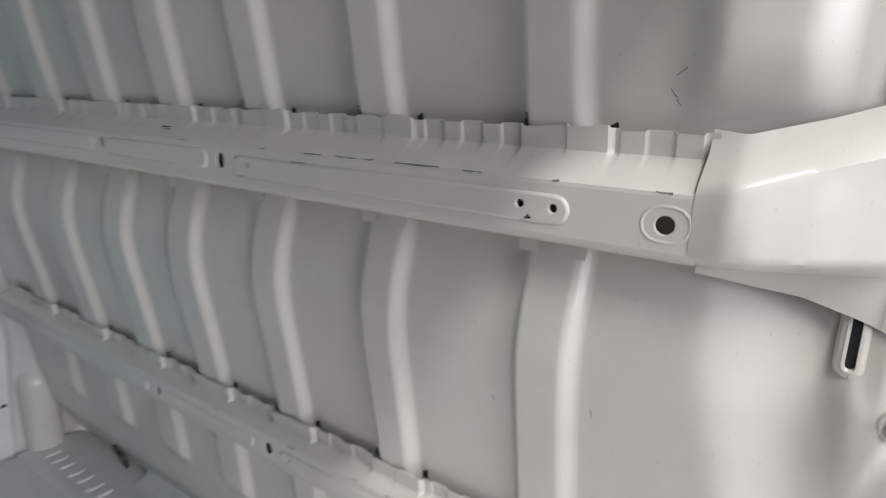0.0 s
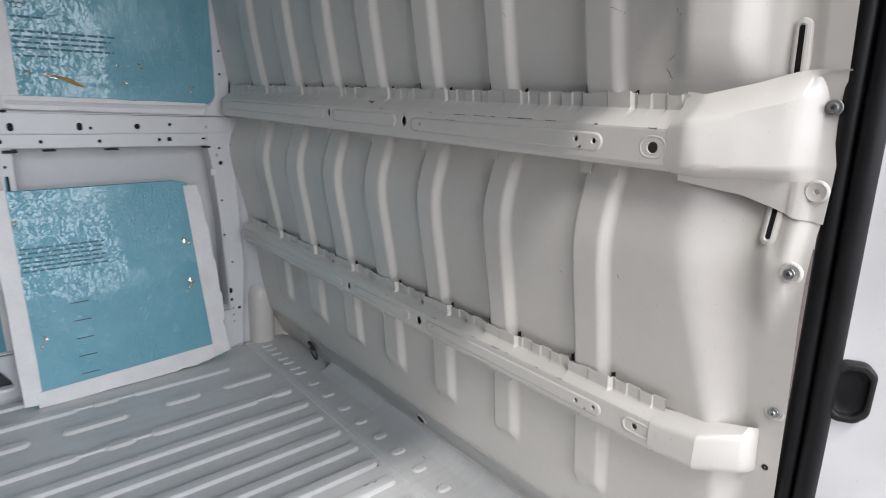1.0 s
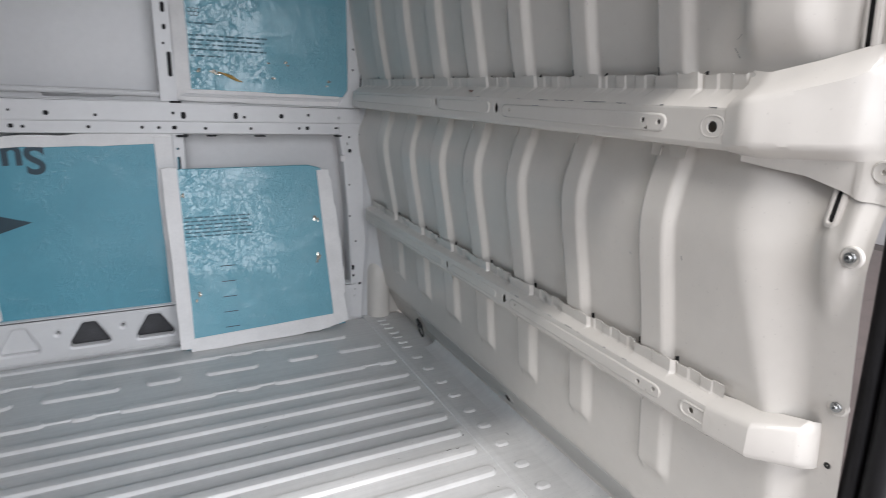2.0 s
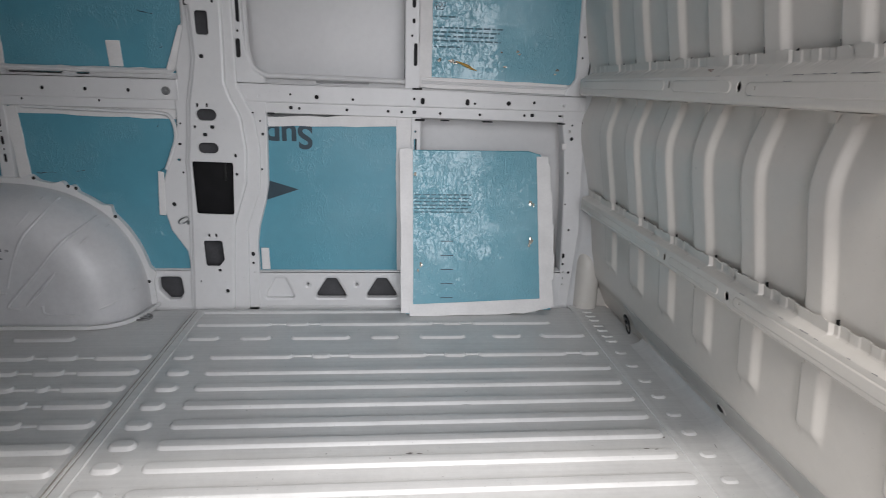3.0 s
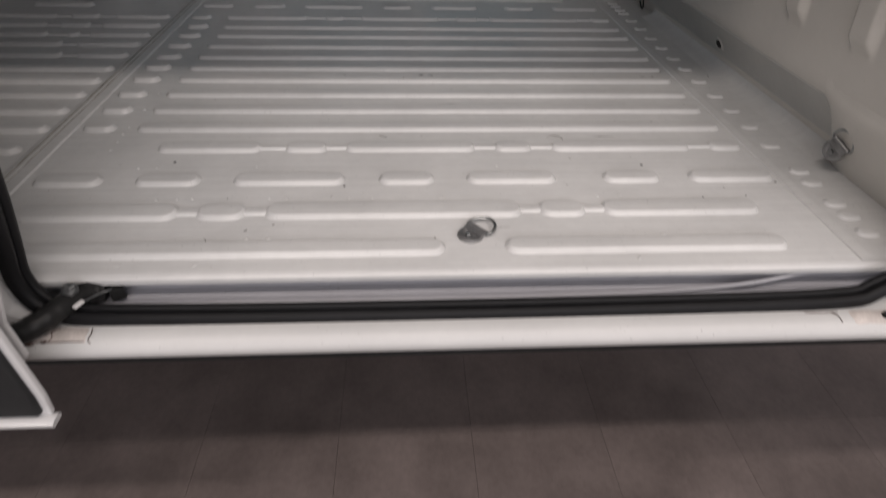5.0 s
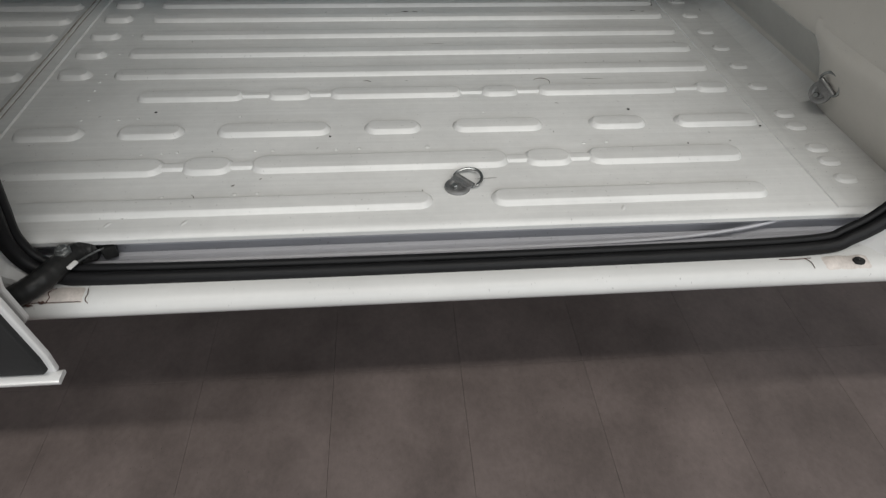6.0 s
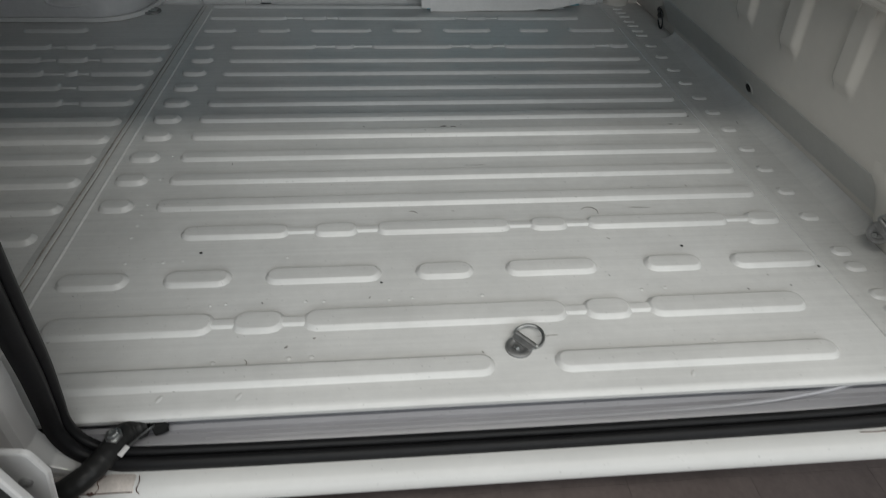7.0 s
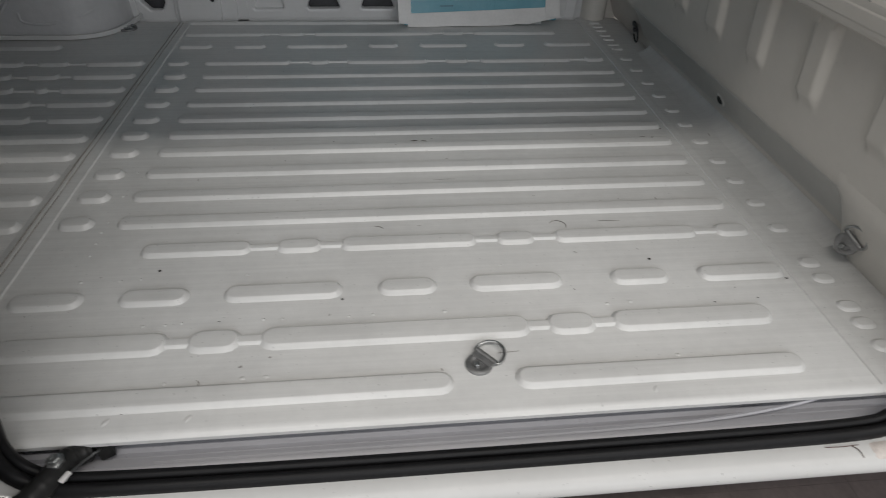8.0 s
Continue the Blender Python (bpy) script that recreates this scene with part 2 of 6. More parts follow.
# ---- garage ground and room ----
GROUND = -0.60
ground = thing("ground", (0, -1.5, GROUND), "dark grey-brown vinyl tile garage floor under the van", "floor", kind="structure")
bm = bmesh.new()
box(bm, (-7, -6, GROUND - 0.05), (7, 5, GROUND - 0.003))
put_in(part("base", bm, JOINT, smooth=False), ground)
bm = bmesh.new()
box(bm, (-0.1498, -0.3048, -0.0025), (0.1498, 0.3048, 0.0), 0.0004)
tile_mesh = None
for ix in range(-7, 8):
    for iy in range(-3, 3):
        if tile_mesh is None:
            ob = part("tile", bm, TILE, ground, smooth=False)
            tile_mesh = ob.data
        else:
            ob = new("tile", tile_mesh)
            ob.parent = ground
        ob.location = (-0.06 + 0.3 * ix, 1.5 - 0.908 + 0.61 * iy, 0)
bm = bmesh.new()
for ix in range(-23, 24):
    for iy in range(-7, 9):
        if -7 <= ix <= 7 and -3 <= iy < 3:
            continue
        x, y = -0.06 + 0.3 * ix, -0.908 + 0.61 * iy
        if -6.8 < x < 6.8 and -5.8 < y < 4.8:
            bm.faces.new([bm.verts.new((x + a, y + b, GROUND)) for a, b in ((-0.1495, -0.3035), (0.1495, -0.3035), (0.1495, 0.3035), (-0.1495, 0.3035))])
tagged(put_in(part("tiles_beyond", bm, TILE, smooth=False), ground), kind="stuff")

for name, lo, hi in (("wall_south", (-7, -6.1, GROUND), (7, -6, 7.0)), ("wall_north", (-7, 5, GROUND), (7, 5.1, 7.0)),
                     ("wall_east", (7, -6, GROUND), (7.1, 5, 7.0)), ("wall_west", (-7.1, -6, GROUND), (-7, 5, 7.0)), ("ceiling", (-7, -6, 7.0), (7, 5, 7.1))):
    bm = bmesh.new()
    box(bm, lo, hi)
    tagged(part(name, bm, WALL, smooth=False), "plain light plaster of the garage", "ceiling" if name == "ceiling" else "wall", kind="structure")

# ---- cargo floor ----
EDGE_Y = -0.765


def stadium(x, y, w, h, d, n=6):
    """The outline of a bead, grown by d."""
    r = h / 2 + d
    c = w / 2 - h / 2
    pts = []
    for sx, a0 in ((1, -90), (-1, 90)):
        for k in range(n + 1):
            a = radians(a0 + 180 * k / n)
            pts.append((x + sx * c + r * math.cos(a), y + r * math.sin(a)))
    return pts


BEAD = [(0.0038, -0.0005), (0.0026, 0.0003), (0.0016, 0.0014), (-0.0032, 0.0064), (-0.0042, 0.0070), (-0.0062, 0.0072)]


def bead(bm, x0, x1, y, h=0.032, tall=1.0, z=0.0):
    w = max(x1 - x0, h + 0.001)
    rings = [[(px, py, z + b * tall) for px, py in stadium((x0 + x1) / 2, y, w, h, a * min(1, h / 0.03))] for a, b in BEAD]
    made = loft(bm, rings)
    bm.faces.new(made[-1])


def bead_row(bm, y, spans, necks=True, h=0.032, z=0.0, tall=1.0):
    for x0, x1 in spans:
        bead(bm, x0, x1, y, h, tall, z)
    if necks:
        for (a, b), (c, d) in zip(spans, spans[1:]):
            bead(bm, b - 0.012, c + 0.012, y, h * 0.42, 0.6, z)


floor = thing("floor", (0, 0, 0), "white-painted pressed steel cargo floor with raised beads, scuffed", "floor", kind="structure")
bm = bmesh.new()
# the front pan, with its rolled edge at the sill
prof = [(0.99, -0.035), (0.962, -0.03), (0.945, -0.012), (0.92, -0.002), (0.90, 0.0), (EDGE_Y + 0.012, 0.0), (EDGE_Y + 0.004, -0.0015), (EDGE_Y, -0.006), (EDGE_Y + 0.001, -0.014), (EDGE_Y + 0.012, -0.016)]
loft(bm, [[(x, y, z) for y, z in prof] for x in (-0.752, -0.3, 0.2, 0.80)], closed=False)
ROW = 0.012
bead_row(bm, -0.717 + ROW, [(-0.70, 0.007), (0.102, 0.545)], False, 0.036)
bead_row(bm, -0.614 + ROW, [(-0.672, -0.418), (-0.388, -0.310), (-0.279, 0.142), (0.172, 0.250), (0.280, 0.550)], h=0.042)
bead_row(bm, -0.510 + ROW, [(-0.692, -0.580), (-0.520, -0.412), (-0.352, -0.160), (-0.097, 0.0), (0.061, 0.221), (0.312, 0.414), (0.474, 0.630)], False, 0.036)
bead_row(bm, -0.387 + ROW, [(-0.522, -0.329), (-0.282, -0.202), (-0.166, 0.087), (0.126, 0.199), (0.239, 0.520), (0.562, 0.628)], h=0.034)
for y in (-0.297, -0.206, -0.117, -0.026, 0.056, 0.140, 0.229, 0.322, 0.411):
    bead_row(bm, y + ROW, [(-0.592, 0.623)], False, 0.034)
    bead_row(bm, y + ROW, [(-0.699, -0.638)], False, 0.034, 0.0, 1.25)
bead_row(bm, 0.512 + ROW, [(-0.607, -0.355), (-0.300, -0.240), (-0.187, 0.060), (0.114, 0.186), (0.222, 0.513), (0.556, 0.620)], h=0.034)
bead_row(bm, 0.512 + ROW, [(-0.716, -0.656)], False, 0.034)
bead_row(bm, 0.648 + ROW, [(-0.718, -0.617), (-0.548, -0.449), (-0.383, -0.190), (-0.122, -0.027), (0.043, 0.199), (0.294, 0.392), (0.461, 0.617)], False, 0.034)
bead_row(bm, 0.760 + ROW, [(-0.725, -0.470), (-0.421, -0.339), (-0.304, 0.095), (0.13, 0.20), (0.235, 0.523)], h=0.03)
bead_row(bm, 0.872 + ROW, [(-0.735, 0.50)], False, 0.024)
put_in(part("floor_pan", bm, FLOOR_PAINT), floor)



def seam_x(x, y):
    # the overlap runs slightly askew, nearer the bulkhead at the door
    return x + 0.0235 * (0.9 - y) / 1.4


bm = bmesh.new()
loft(bm, [[(x, y, z - 0.003) for y, z in prof] for x in (-2.6, -1.6, -0.735)], closed=False)
for y, spans in ((0.655, [(-1.26, -1.073), (-0.815, -0.785)]), (0.52, [(-2.2, -1.122), (-1.083, -0.996), (-0.948, -0.771)]), (0.425, [(-2.2, -1.112), (-1.071, -0.985), (-0.952, -0.773)]),
                 (0.332, [(-2.2, -1.066), (-1.003, -0.986), (-0.948, -0.773)]), (0.246, [(-2.2, -0.986), (-0.948, -0.776)]), (0.155, [(-2.2, -0.946), (-0.908, -0.765)]),
                 (0.053, [(-2.2, -0.764)]), (-0.03, [(-2.2, -0.762)]), (-0.115, [(-2.2, -0.764)]), (-0.205, [(-2.2, -0.764)]), (-0.296, [(-2.2, -0.77)]), (-0.387, [(-0.86, -0.78)]), (-0.51, [(-0.95, -0.775)])):
    spans = [(a, min(b, seam_x(-0.792, y))) for a, b in spans if a < -0.84]
    bead_row(bm, y + ROW, spans, y != 0.655, 0.034, -0.003, 1.3)
put_in(part("rear_floor_pan", bm, FLOOR_PAINT), floor)

GREY_SEAM = material("seam_sealant", (0.33, 0.31, 0.28), 0.65, vary=0.4, scale=12)
bm = bmesh.new()
# overlap seam with its bead of sealant
loft(bm, [[(seam_x(x, y), y, z) for x, z in ((-0.790, -0.0034), (-0.784, -0.0016), (-0.777, -0.0006), (-0.7745, 0.0012), (-0.772, 0.0002), (-0.7695, 0.0016), (-0.764, 0.0018), (-0.761, 0.0002), (-0.758, 0.0018), (-0.744, 0.0016), (-0.7395, 0.0012), (-0.738, 0.0028), (-0.736, 0.0028), (-0.7345, 0.0006), (-0.732, -0.001))] for y in (-0.76, 0.0, 0.9)], closed=False)
put_in(part("seam_strip", bm, FLOOR_PAINT, angle=25), floor)
bm = bmesh.new()
for x0, thick in ((-0.772, 0.0021), (-0.761, 0.0012)):
    ys_ = np.arange(-0.75, 0.9, 0.02)
    tube(bm, [(seam_x(x0, y) + 0.0015 * noise.noise((x0, y * 9, 0)), y, 0.0006) for y in ys_], [thick + 0.0013 * noise.noise((5, y * 30, x0)) for y in ys_], 6)
put_in(part("sealant", bm, GREY_SEAM, label="dirty grey line of seam sealant"), floor)
bm = bmesh.new()
# edge strip along the bulkhead, with small oval bumps
loft(bm, [[(x, y, z) for x, z in ((0.638, -0.001), (0.640, 0.0022), (0.652, 0.003), (0.664, 0.0022), (0.668, 0.0012), (0.79, 0.0012))] for y in (-0.755, 0.0, 0.93)], closed=False)
for y in (0.513, 0.423, 0.327, 0.238, 0.146, 0.062, -0.027, -0.120, -0.206, -0.293, -0.382, -0.488, -0.531, -0.602, -0.641, -0.69, 0.60, 0.64, 0.69, 0.73, 0.78, 0.82, 0.86):
    bead(bm, 0.676, 0.713, y + 0.006, 0.024 if y < 0.55 else 0.018, 0.6, 0.001)
put_in(part("edge_strip", bm, FLOOR_PAINT), floor)

bm = bmesh.new()
# the pan's edge turned up against the bulkhead, with a wavy hem
rows = []
for y in np.arange(-0.44, 0.60, 0.02):
    k = 1 + 0.10 * noise.noise((y * 7, 3, 0))
    rows.append([(0.745, y, 0.0008), (0.762, y, 0.0030), (0.776, y, 0.0085 * k), (0.786, y, 0.0175 * k), (0.790, y, 0.027 * k), (0.7925, y, 0.0272 * k), (0.797, y, 0.020 * k)])
loft(bm, rows, closed=False)
put_in(part("edge_turn_up", bm, FLOOR_PAINT, angle=50), floor)

# ---- bulkhead ----
bulkhead = thing("wall_bulkhead", (0.7, 0, 0), "pale grey-cream painted ribbed steel bulkhead between cab and cargo space", "bulkhead", kind="structure")
FLAT = [(0.0, 0.80), (0.06, 0.772), (0.105, 0.748), (0.125, 0.730), (0.14, 0.722), (0.24, 0.704), (0.36, 0.692), (0.49, 0.672), (0.58, 0.655), (0.64, 0.643), (0.69, 0.637), (0.73, 0.643), (0.77, 0.656), (0.80, 0.662), (0.84, 0.660), (0.90, 0.649), (1.03, 0.624), (1.9, 0.51)]
# near and far edge of each rib
RIBS = [(-0.522, -0.455), (-0.322, -0.258), (-0.135, -0.066), (0.050, 0.128), (0.238, 0.318), (0.436, 0.524), (0.652, 0.740)]


RIB_DEPTH = 0.013


def smooth(a, b, v):
    t = min(1, max(0, (v - a) / (b - a)))
    return t * t * (3 - 2 * t)


SLOPE_LEFT = [(0.40, -0.695), (0.45, -0.682), (0.51, -0.664), (0.61, -0.640), (0.71, -0.618), (0.85, -0.612)]
SLOPE_RIGHT = [(0.40, -0.724), (0.478, -0.718), (0.562, -0.714), (0.63, -0.709), (0.69, -0.703), (0.85, -0.695)]
POCKET_EDGE = [(0.58, -0.730), (0.63, -0.734), (0.672, -0.746), (0.85, -0.750)]


def panel_x(y, z):
    """How far ahead the bulkhead's sheet stands at a place."""
    x = sum(at(FLAT, z + d) for d in (-0.014, -0.007, 0, 0.007, 0.014)) / 5 if z > 0.03 else at(FLAT, z)
    fade = smooth(0.222, 0.25, z)
    for a, b in RIBS:
        a, b = a + 0.010 * smooth(0.80, 0.95, z), b + 0.010 * smooth(0.80, 0.95, z)
        # the near flank is a soft slope, the far one steep
        f = smooth(a, a + 0.016, y) * (1 - smooth(b - 0.007, b, y))
        w = fade if z < 0.4 else 1
        x -= RIB_DEPTH * f * w
    # beside the door post the sheet slopes back to its edge flange
    left_, right_, out_ = at(SLOPE_LEFT, z), at(SLOPE_RIGHT, z), at(POCKET_EDGE, z)
    low_ = 1 - smooth(0.80, 0.90, z)
    x += 0.030 * smooth(0.2, 0.3, z) * (low_ * (1 - smooth(right_, left_ + 0.006, y)) + (1 - low_) * smooth(-0.585, -0.745, y))
    # the raised pocket of the lower slot, tapering downwards
    f = (1 - smooth(right_ - 0.022, right_ - 0.003, y)) * smooth(out_ - 0.010, out_ + 0.003, y)
    x -= 0.011 * f * smooth(0.60, 0.67, z) * low_
    # rounded rim under the slot
    x -= 0.004 * math.exp(-((y + 0.714) / 0.014) ** 2 - ((z - 0.716) / 0.012) ** 2)
    f2 = smooth(-0.575, -0.61, y) * (1 - smooth(-0.655, -0.69, y))
    x -= 0.022 * f2 * smooth(0.905, 0.955, z)
    # shallow recess of the slots
    for zc in (0.775, 0.985):
        d = max(abs(y + 0.716) / 0.018, abs(z - zc) / 0.065)
        x += 0.005 * (1 - smooth(0.6, 1.2, d))
    return x


bm = bmesh.new()
ys = sorted(set(np.round(np.concatenate([np.arange(-0.766, -0.55, 0.006), np.arange(-0.55, 0.79, 0.0042), np.arange(0.79, 0.99, 0.02)]), 5)))
zs = sorted(set(np.round(np.concatenate([np.arange(0.0, 0.14, 0.01), np.arange(0.14, 1.16, 0.011), np.arange(1.16, 1.76, 0.05)]), 5)))
grid = [[bm.verts.new((panel_x(y, z), y, z)) for y in ys] for z in zs]
for a, b in zip(grid, grid[1:]):
    for i in range(len(ys) - 1):
        bm.faces.new((a[i], a[i + 1], b[i + 1], b[i]))
put_in(part("panel", bm, PANEL_PAINT, angle=80), bulkhead)

# the grey kick strip at its foot
bm = bmesh.new()
loft(bm, [[(x - 0.003, y, z) for x, z in ((0.804, 0.002), (0.774, 0.06), (0.748, 0.105), (0.732, 0.126), (0.734, 0.131), (0.745, 0.128))] for y in np.linspace(-0.44, 0.625, 18)], closed=False)
put_in(part("kick_strip", bm, STRIP_GREY, label="grey kick strip along the floor"), bulkhead)

# proud foot plate that carries the near lashing ring
bm = bmesh.new()
rows = []
for d, out_ in ((0.0, 0.0), (0.004, 0.005), (0.014, 0.016), (0.030, 0.022), (0.05, 0.024), (0.12, 0.024), (0.22, 0.024), (0.331, 0.024)):
    lean_ = 0.040 * min(1, d / 0.03)
    rows.append([(at(FLAT, z) - 0.002 - out_ * w_, -0.424 - d - lean_ * z / 0.15, z) for z, w_ in ((0.0, 1.0), (0.03, 0.97), (0.06, 0.92), (0.095, 0.82), (0.115, 0.62), (0.13, 0.36), (0.145, 0.10), (0.162, -0.35))])
loft(bm, rows, closed=False)
put_in(part("foot_plate", bm, PANEL_PAINT, angle=60), bulkhead)


def on_bulkhead(x0):
    return lambda u, v, w: (x0 + w, u, v)


def follow(y, z, reach=0.011):
    """The sheet's line as a stiff flange takes it: it bridges the sharp steps."""
    return min(panel_x(y + d, z) for d in (-reach, -reach / 2, 0, reach / 2, reach))


def rail(name, y0, y1, front, z0, z1, back_top, back_low, holes, fields, parent, top_z, give):
    """A pressed hat rail: a punched face, sloping top and bottom, and tabbed flanges along the ribs."""
    bm = plate([(y0, z0), (y1, z0), (y1, z1), (y0, z1)], holes, 0.002, on_bulkhead(front), 0.0)
    ob = put_in(part(name, bm, PANEL_PAINT), parent)
    # bottom, rounded into the face
    ys_ = np.linspace(y0, y1, 14)
    bm = bmesh.new()
    loft(bm, [[(front, y, z0), (front + 0.001, y, z0 - 0.004), (front + 0.005, y, z0 - 0.008), (back_low[0], y, back_low[1])] for y in ys_], closed=False)
    put_in(part("rail_bottom", bm, PANEL_PAINT, angle=60), ob)
    # far end, folded back to the corner
    bm = bmesh.new()
    loft(bm, [[(front + d, y1 + e, z1 + 0.004), (front + d, y1 + e, z0 - 0.006)] for d, e in ((0.0, 0.0), (0.002, 0.004), (0.008, 0.010), (0.03, 0.030), (0.07, 0.06))], closed=False)
    put_in(part("rail_end", bm, PANEL_PAINT, angle=60), ob)
    for ya, yb, za, zb, inner in fields:
        bm = plate(stadium((ya + yb) / 2, (za + zb) / 2, yb - ya, zb - za, 0.0), inner, 0.0035, on_bulkhead(front - 0.002), 0.0035, 0.0012, 0.003)
        put_in(part("embossing", bm, PANEL_PAINT, angle=60), ob)
    # top and upper flange of tabs
    n = int((y1 - y0) / 0.0016)
    bm = bmesh.new()
    rows = []
    for i in range(n + 1):
        y = y0 + (y1 - y0) * i / n
        on_rib = any(a - 0.008 < y < a + 0.030 for a, b in RIBS)
        tooth = 0.019 + (0.002 if on_rib else 0.0) - 0.002 * smooth(-0.06, 0.06, math.sin(y * 2 * math.pi / 0.043))
        # a stiff strip: it stays near the ribs' crests and sinks only part of the way between them
        crest0, crest1 = at(FLAT, top_z) - RIB_DEPTH, at(FLAT, top_z + tooth) - RIB_DEPTH
        sunk = 1 - max(smooth(a - 0.012, a - 0.008, y) * (1 - smooth(b + 0.004, b + 0.008, y)) for a, b in RIBS)
        x0, x1 = crest0 - 0.004 + give * sunk, crest1 - 0.004 + give * sunk
        step = 0.0017 * smooth(-0.2, 0.2, math.sin(y * 2 * math.pi / 0.043)) * sunk + (0.0012 if on_rib else 0.0)
        rows.append([(front, y, z1), (front + 0.0006, y, z1 + 0.003), (front + 0.003, y, z1 + 0.005), (front + 0.003 + 0.62 * (crest0 - 0.007 - front - 0.003), y, z1 + 0.005 + 0.62 * (top_z - 0.0085 - z1)), (x0 - step - 0.003, y, top_z - 0.0035), (x0 - step - 0.0008, y, top_z - 0.001), (x0 - step - 0.0004, y, top_z + 0.003), (x1 - step, y, top_z + tooth), (x1 - step + 0.0016, y, top_z + tooth)])
    loft(bm, rows, closed=False)
    put_in(part("flange", bm, PANEL_PAINT, angle=30), ob)
    # dark wedges beside the ribs: shade painted in where flange and sheet part
    for k, (a, b) in enumerate(RIBS):
        for y, w, up_ in ((b + 0.0045, 0.009, 0.0095), (a - 0.006, 0.007, 0.004)):
            zt = top_z + 0.019
            bm = bmesh.new()
            tri = [(-w / 2, -0.008), (w / 2, -0.008), (w / 2, up_ * 0.3), (w * 0.1, up_ * 0.55), (-w * 0.3, up_), (-w / 2, up_)]
            loft(bm, [[(panel_x(y + u, zt + v) - d, y + u, zt + v) for u, v in tri] for d in (-0.002, 0.0012)], True, True)
            put_in(part("open_corner", bm, DEEP_SHADE, smooth=False), ob)
    bm = bmesh.new()
    rows = []
    zl = back_low[1]
    for i in range(n + 1):
        y = y0 + (y1 - y0) * i / n
        tooth = 0.004 + (0.014 if any(a + 0.006 < y < a + 0.036 or b - 0.016 < y < b + 0.012 for a, b in RIBS) else 0)
        x0 = follow(y, zl) - 0.003
        rows.append([(back_low[0], y, zl), (x0, y, zl - 0.001), (follow(y, zl - tooth) - 0.003, y, zl - tooth), (follow(y, zl - tooth) - 0.001, y, zl - tooth)])
    loft(bm, rows, closed=False)
    put_in(part("lower_flange", bm, PANEL_PAINT, angle=30), ob)
    return ob


UX, LX = 0.601, 0.641
small = [disc(y, z, r, None, 10) for y, z, r in ((-0.500, 0.8335, 0.0035), (-0.470, 0.8345, 0.0035), (-0.478, 0.824, 0.002), (-0.112, 0.8345, 0.0028))]
small_wide = [disc(y, z, 0.006, None, 10) for y, z in ((-0.500, 0.8335), (-0.470, 0.8345), (-0.112, 0.8345))]
up = rail("upper_rail", -0.612, 0.905, UX, 0.812, 0.853, (0.630, 0.876), (0.656, 0.801),
          [disc(-0.588, 0.832, 0.0070, None, 18), disc(-0.059, 0.8365, 0.0075, 0.009, 16), disc(0.231, 0.8405, 0.0062, 0.008, 16)] + small_wide,
          [(-0.515, -0.082, 0.819, 0.846, small), (-0.035, 0.212, 0.823, 0.850, []), (0.252, 0.87, 0.824, 0.851, [])], bulkhead, 0.880, 0.003)
bm = plate(stadium(-0.5885, 0.8325, 0.040, 0.031, 0.0), [stadium(-0.5885, 0.8325, 0.031, 0.022, 0.0)], 0.003, on_bulkhead(UX - 0.0007), 0.002, 0.002)
put_in(part("hole_rim", bm, PANEL_PAINT), up)
small = [disc(y, z, r, None, 10) for y, z, r in ((-0.520, 0.4195, 0.0032), (-0.487, 0.4175, 0.0035), (-0.505, 0.410, 0.002), (-0.118, 0.420, 0.0026))]
small_wide = [disc(y, z, 0.006, None, 10) for y, z in ((-0.520, 0.4195), (-0.487, 0.4175), (-0.118, 0.420))]
low = rail("lower_rail", -0.622, 0.895, LX, 0.402, 0.437, (0.668, 0.447), (0.690, 0.386),
           [disc(-0.592, 0.421, 0.0042, None, 14), disc(-0.071, 0.419, 0.0075, 0.0085, 16), disc(0.216, 0.4175, 0.0065, 0.0075, 16)] + small_wide,
           [(-0.535, -0.095, 0.406, 0.430, small), (-0.04, 0.19, 0.406, 0.429, []), (0.245, 0.87, 0.405, 0.428, [])], bulkhead, 0.452, 0.007)
bm = plate(stadium(-0.60, 0.4205, 0.06, 0.024, 0.0), [stadium(-0.602, 0.4205, 0.052, 0.016, 0.0)], 0.003, on_bulkhead(LX - 0.0018), 0.002, 0.002)
put_in(part("hole_rim", bm, PANEL_PAINT), low)
# paint chipped off the rails' front edges
for k, (y, z, x, ln) in enumerate(((-0.36, 0.8575, UX, 0.05), (-0.42, 0.8572, UX, 0.02), (-0.30, 0.8576, UX, 0.012), (-0.22, 0.857, UX, 0.025), (-0.585, 0.8568, UX, 0.012), (-0.10, 0.822, UX - 0.002, 0.01), (-0.30, 0.441, LX, 0.02), (-0.33, 0.4405, LX, 0.008), (-0.20, 0.8465, UX - 0.002, 0.02), (-0.27, 0.8574, UX, 0.03), (-0.14, 0.8573, UX, 0.008), (0.02, 0.8574, UX, 0.012), (-0.50, 0.8572, UX, 0.006), (-0.45, 0.4408, LX, 0.01), (-0.40, 0.4408, LX, 0.006), (-0.12, 0.4407, LX, 0.014), (0.05, 0.4407, LX, 0.01), (-0.24, 0.4408, LX, 0.012))):
    bm = bmesh.new()
    rnd = random.Random(k)
    pts = [(x + 0.0004, y + ln * (i / 6 - 0.5), z - 0.0006 + rnd.uniform(-0.0004, 0.0004)) for i in range(7)]
    tube(bm, pts, [0.0003 + 0.0009 * rnd.random() for i in range(7)], 5)
    put_in(part("paint_chip", bm, DARK_STEEL, label="bare dark chip in the paint"), up if z > 0.6 else low)
bm = bmesh.new()
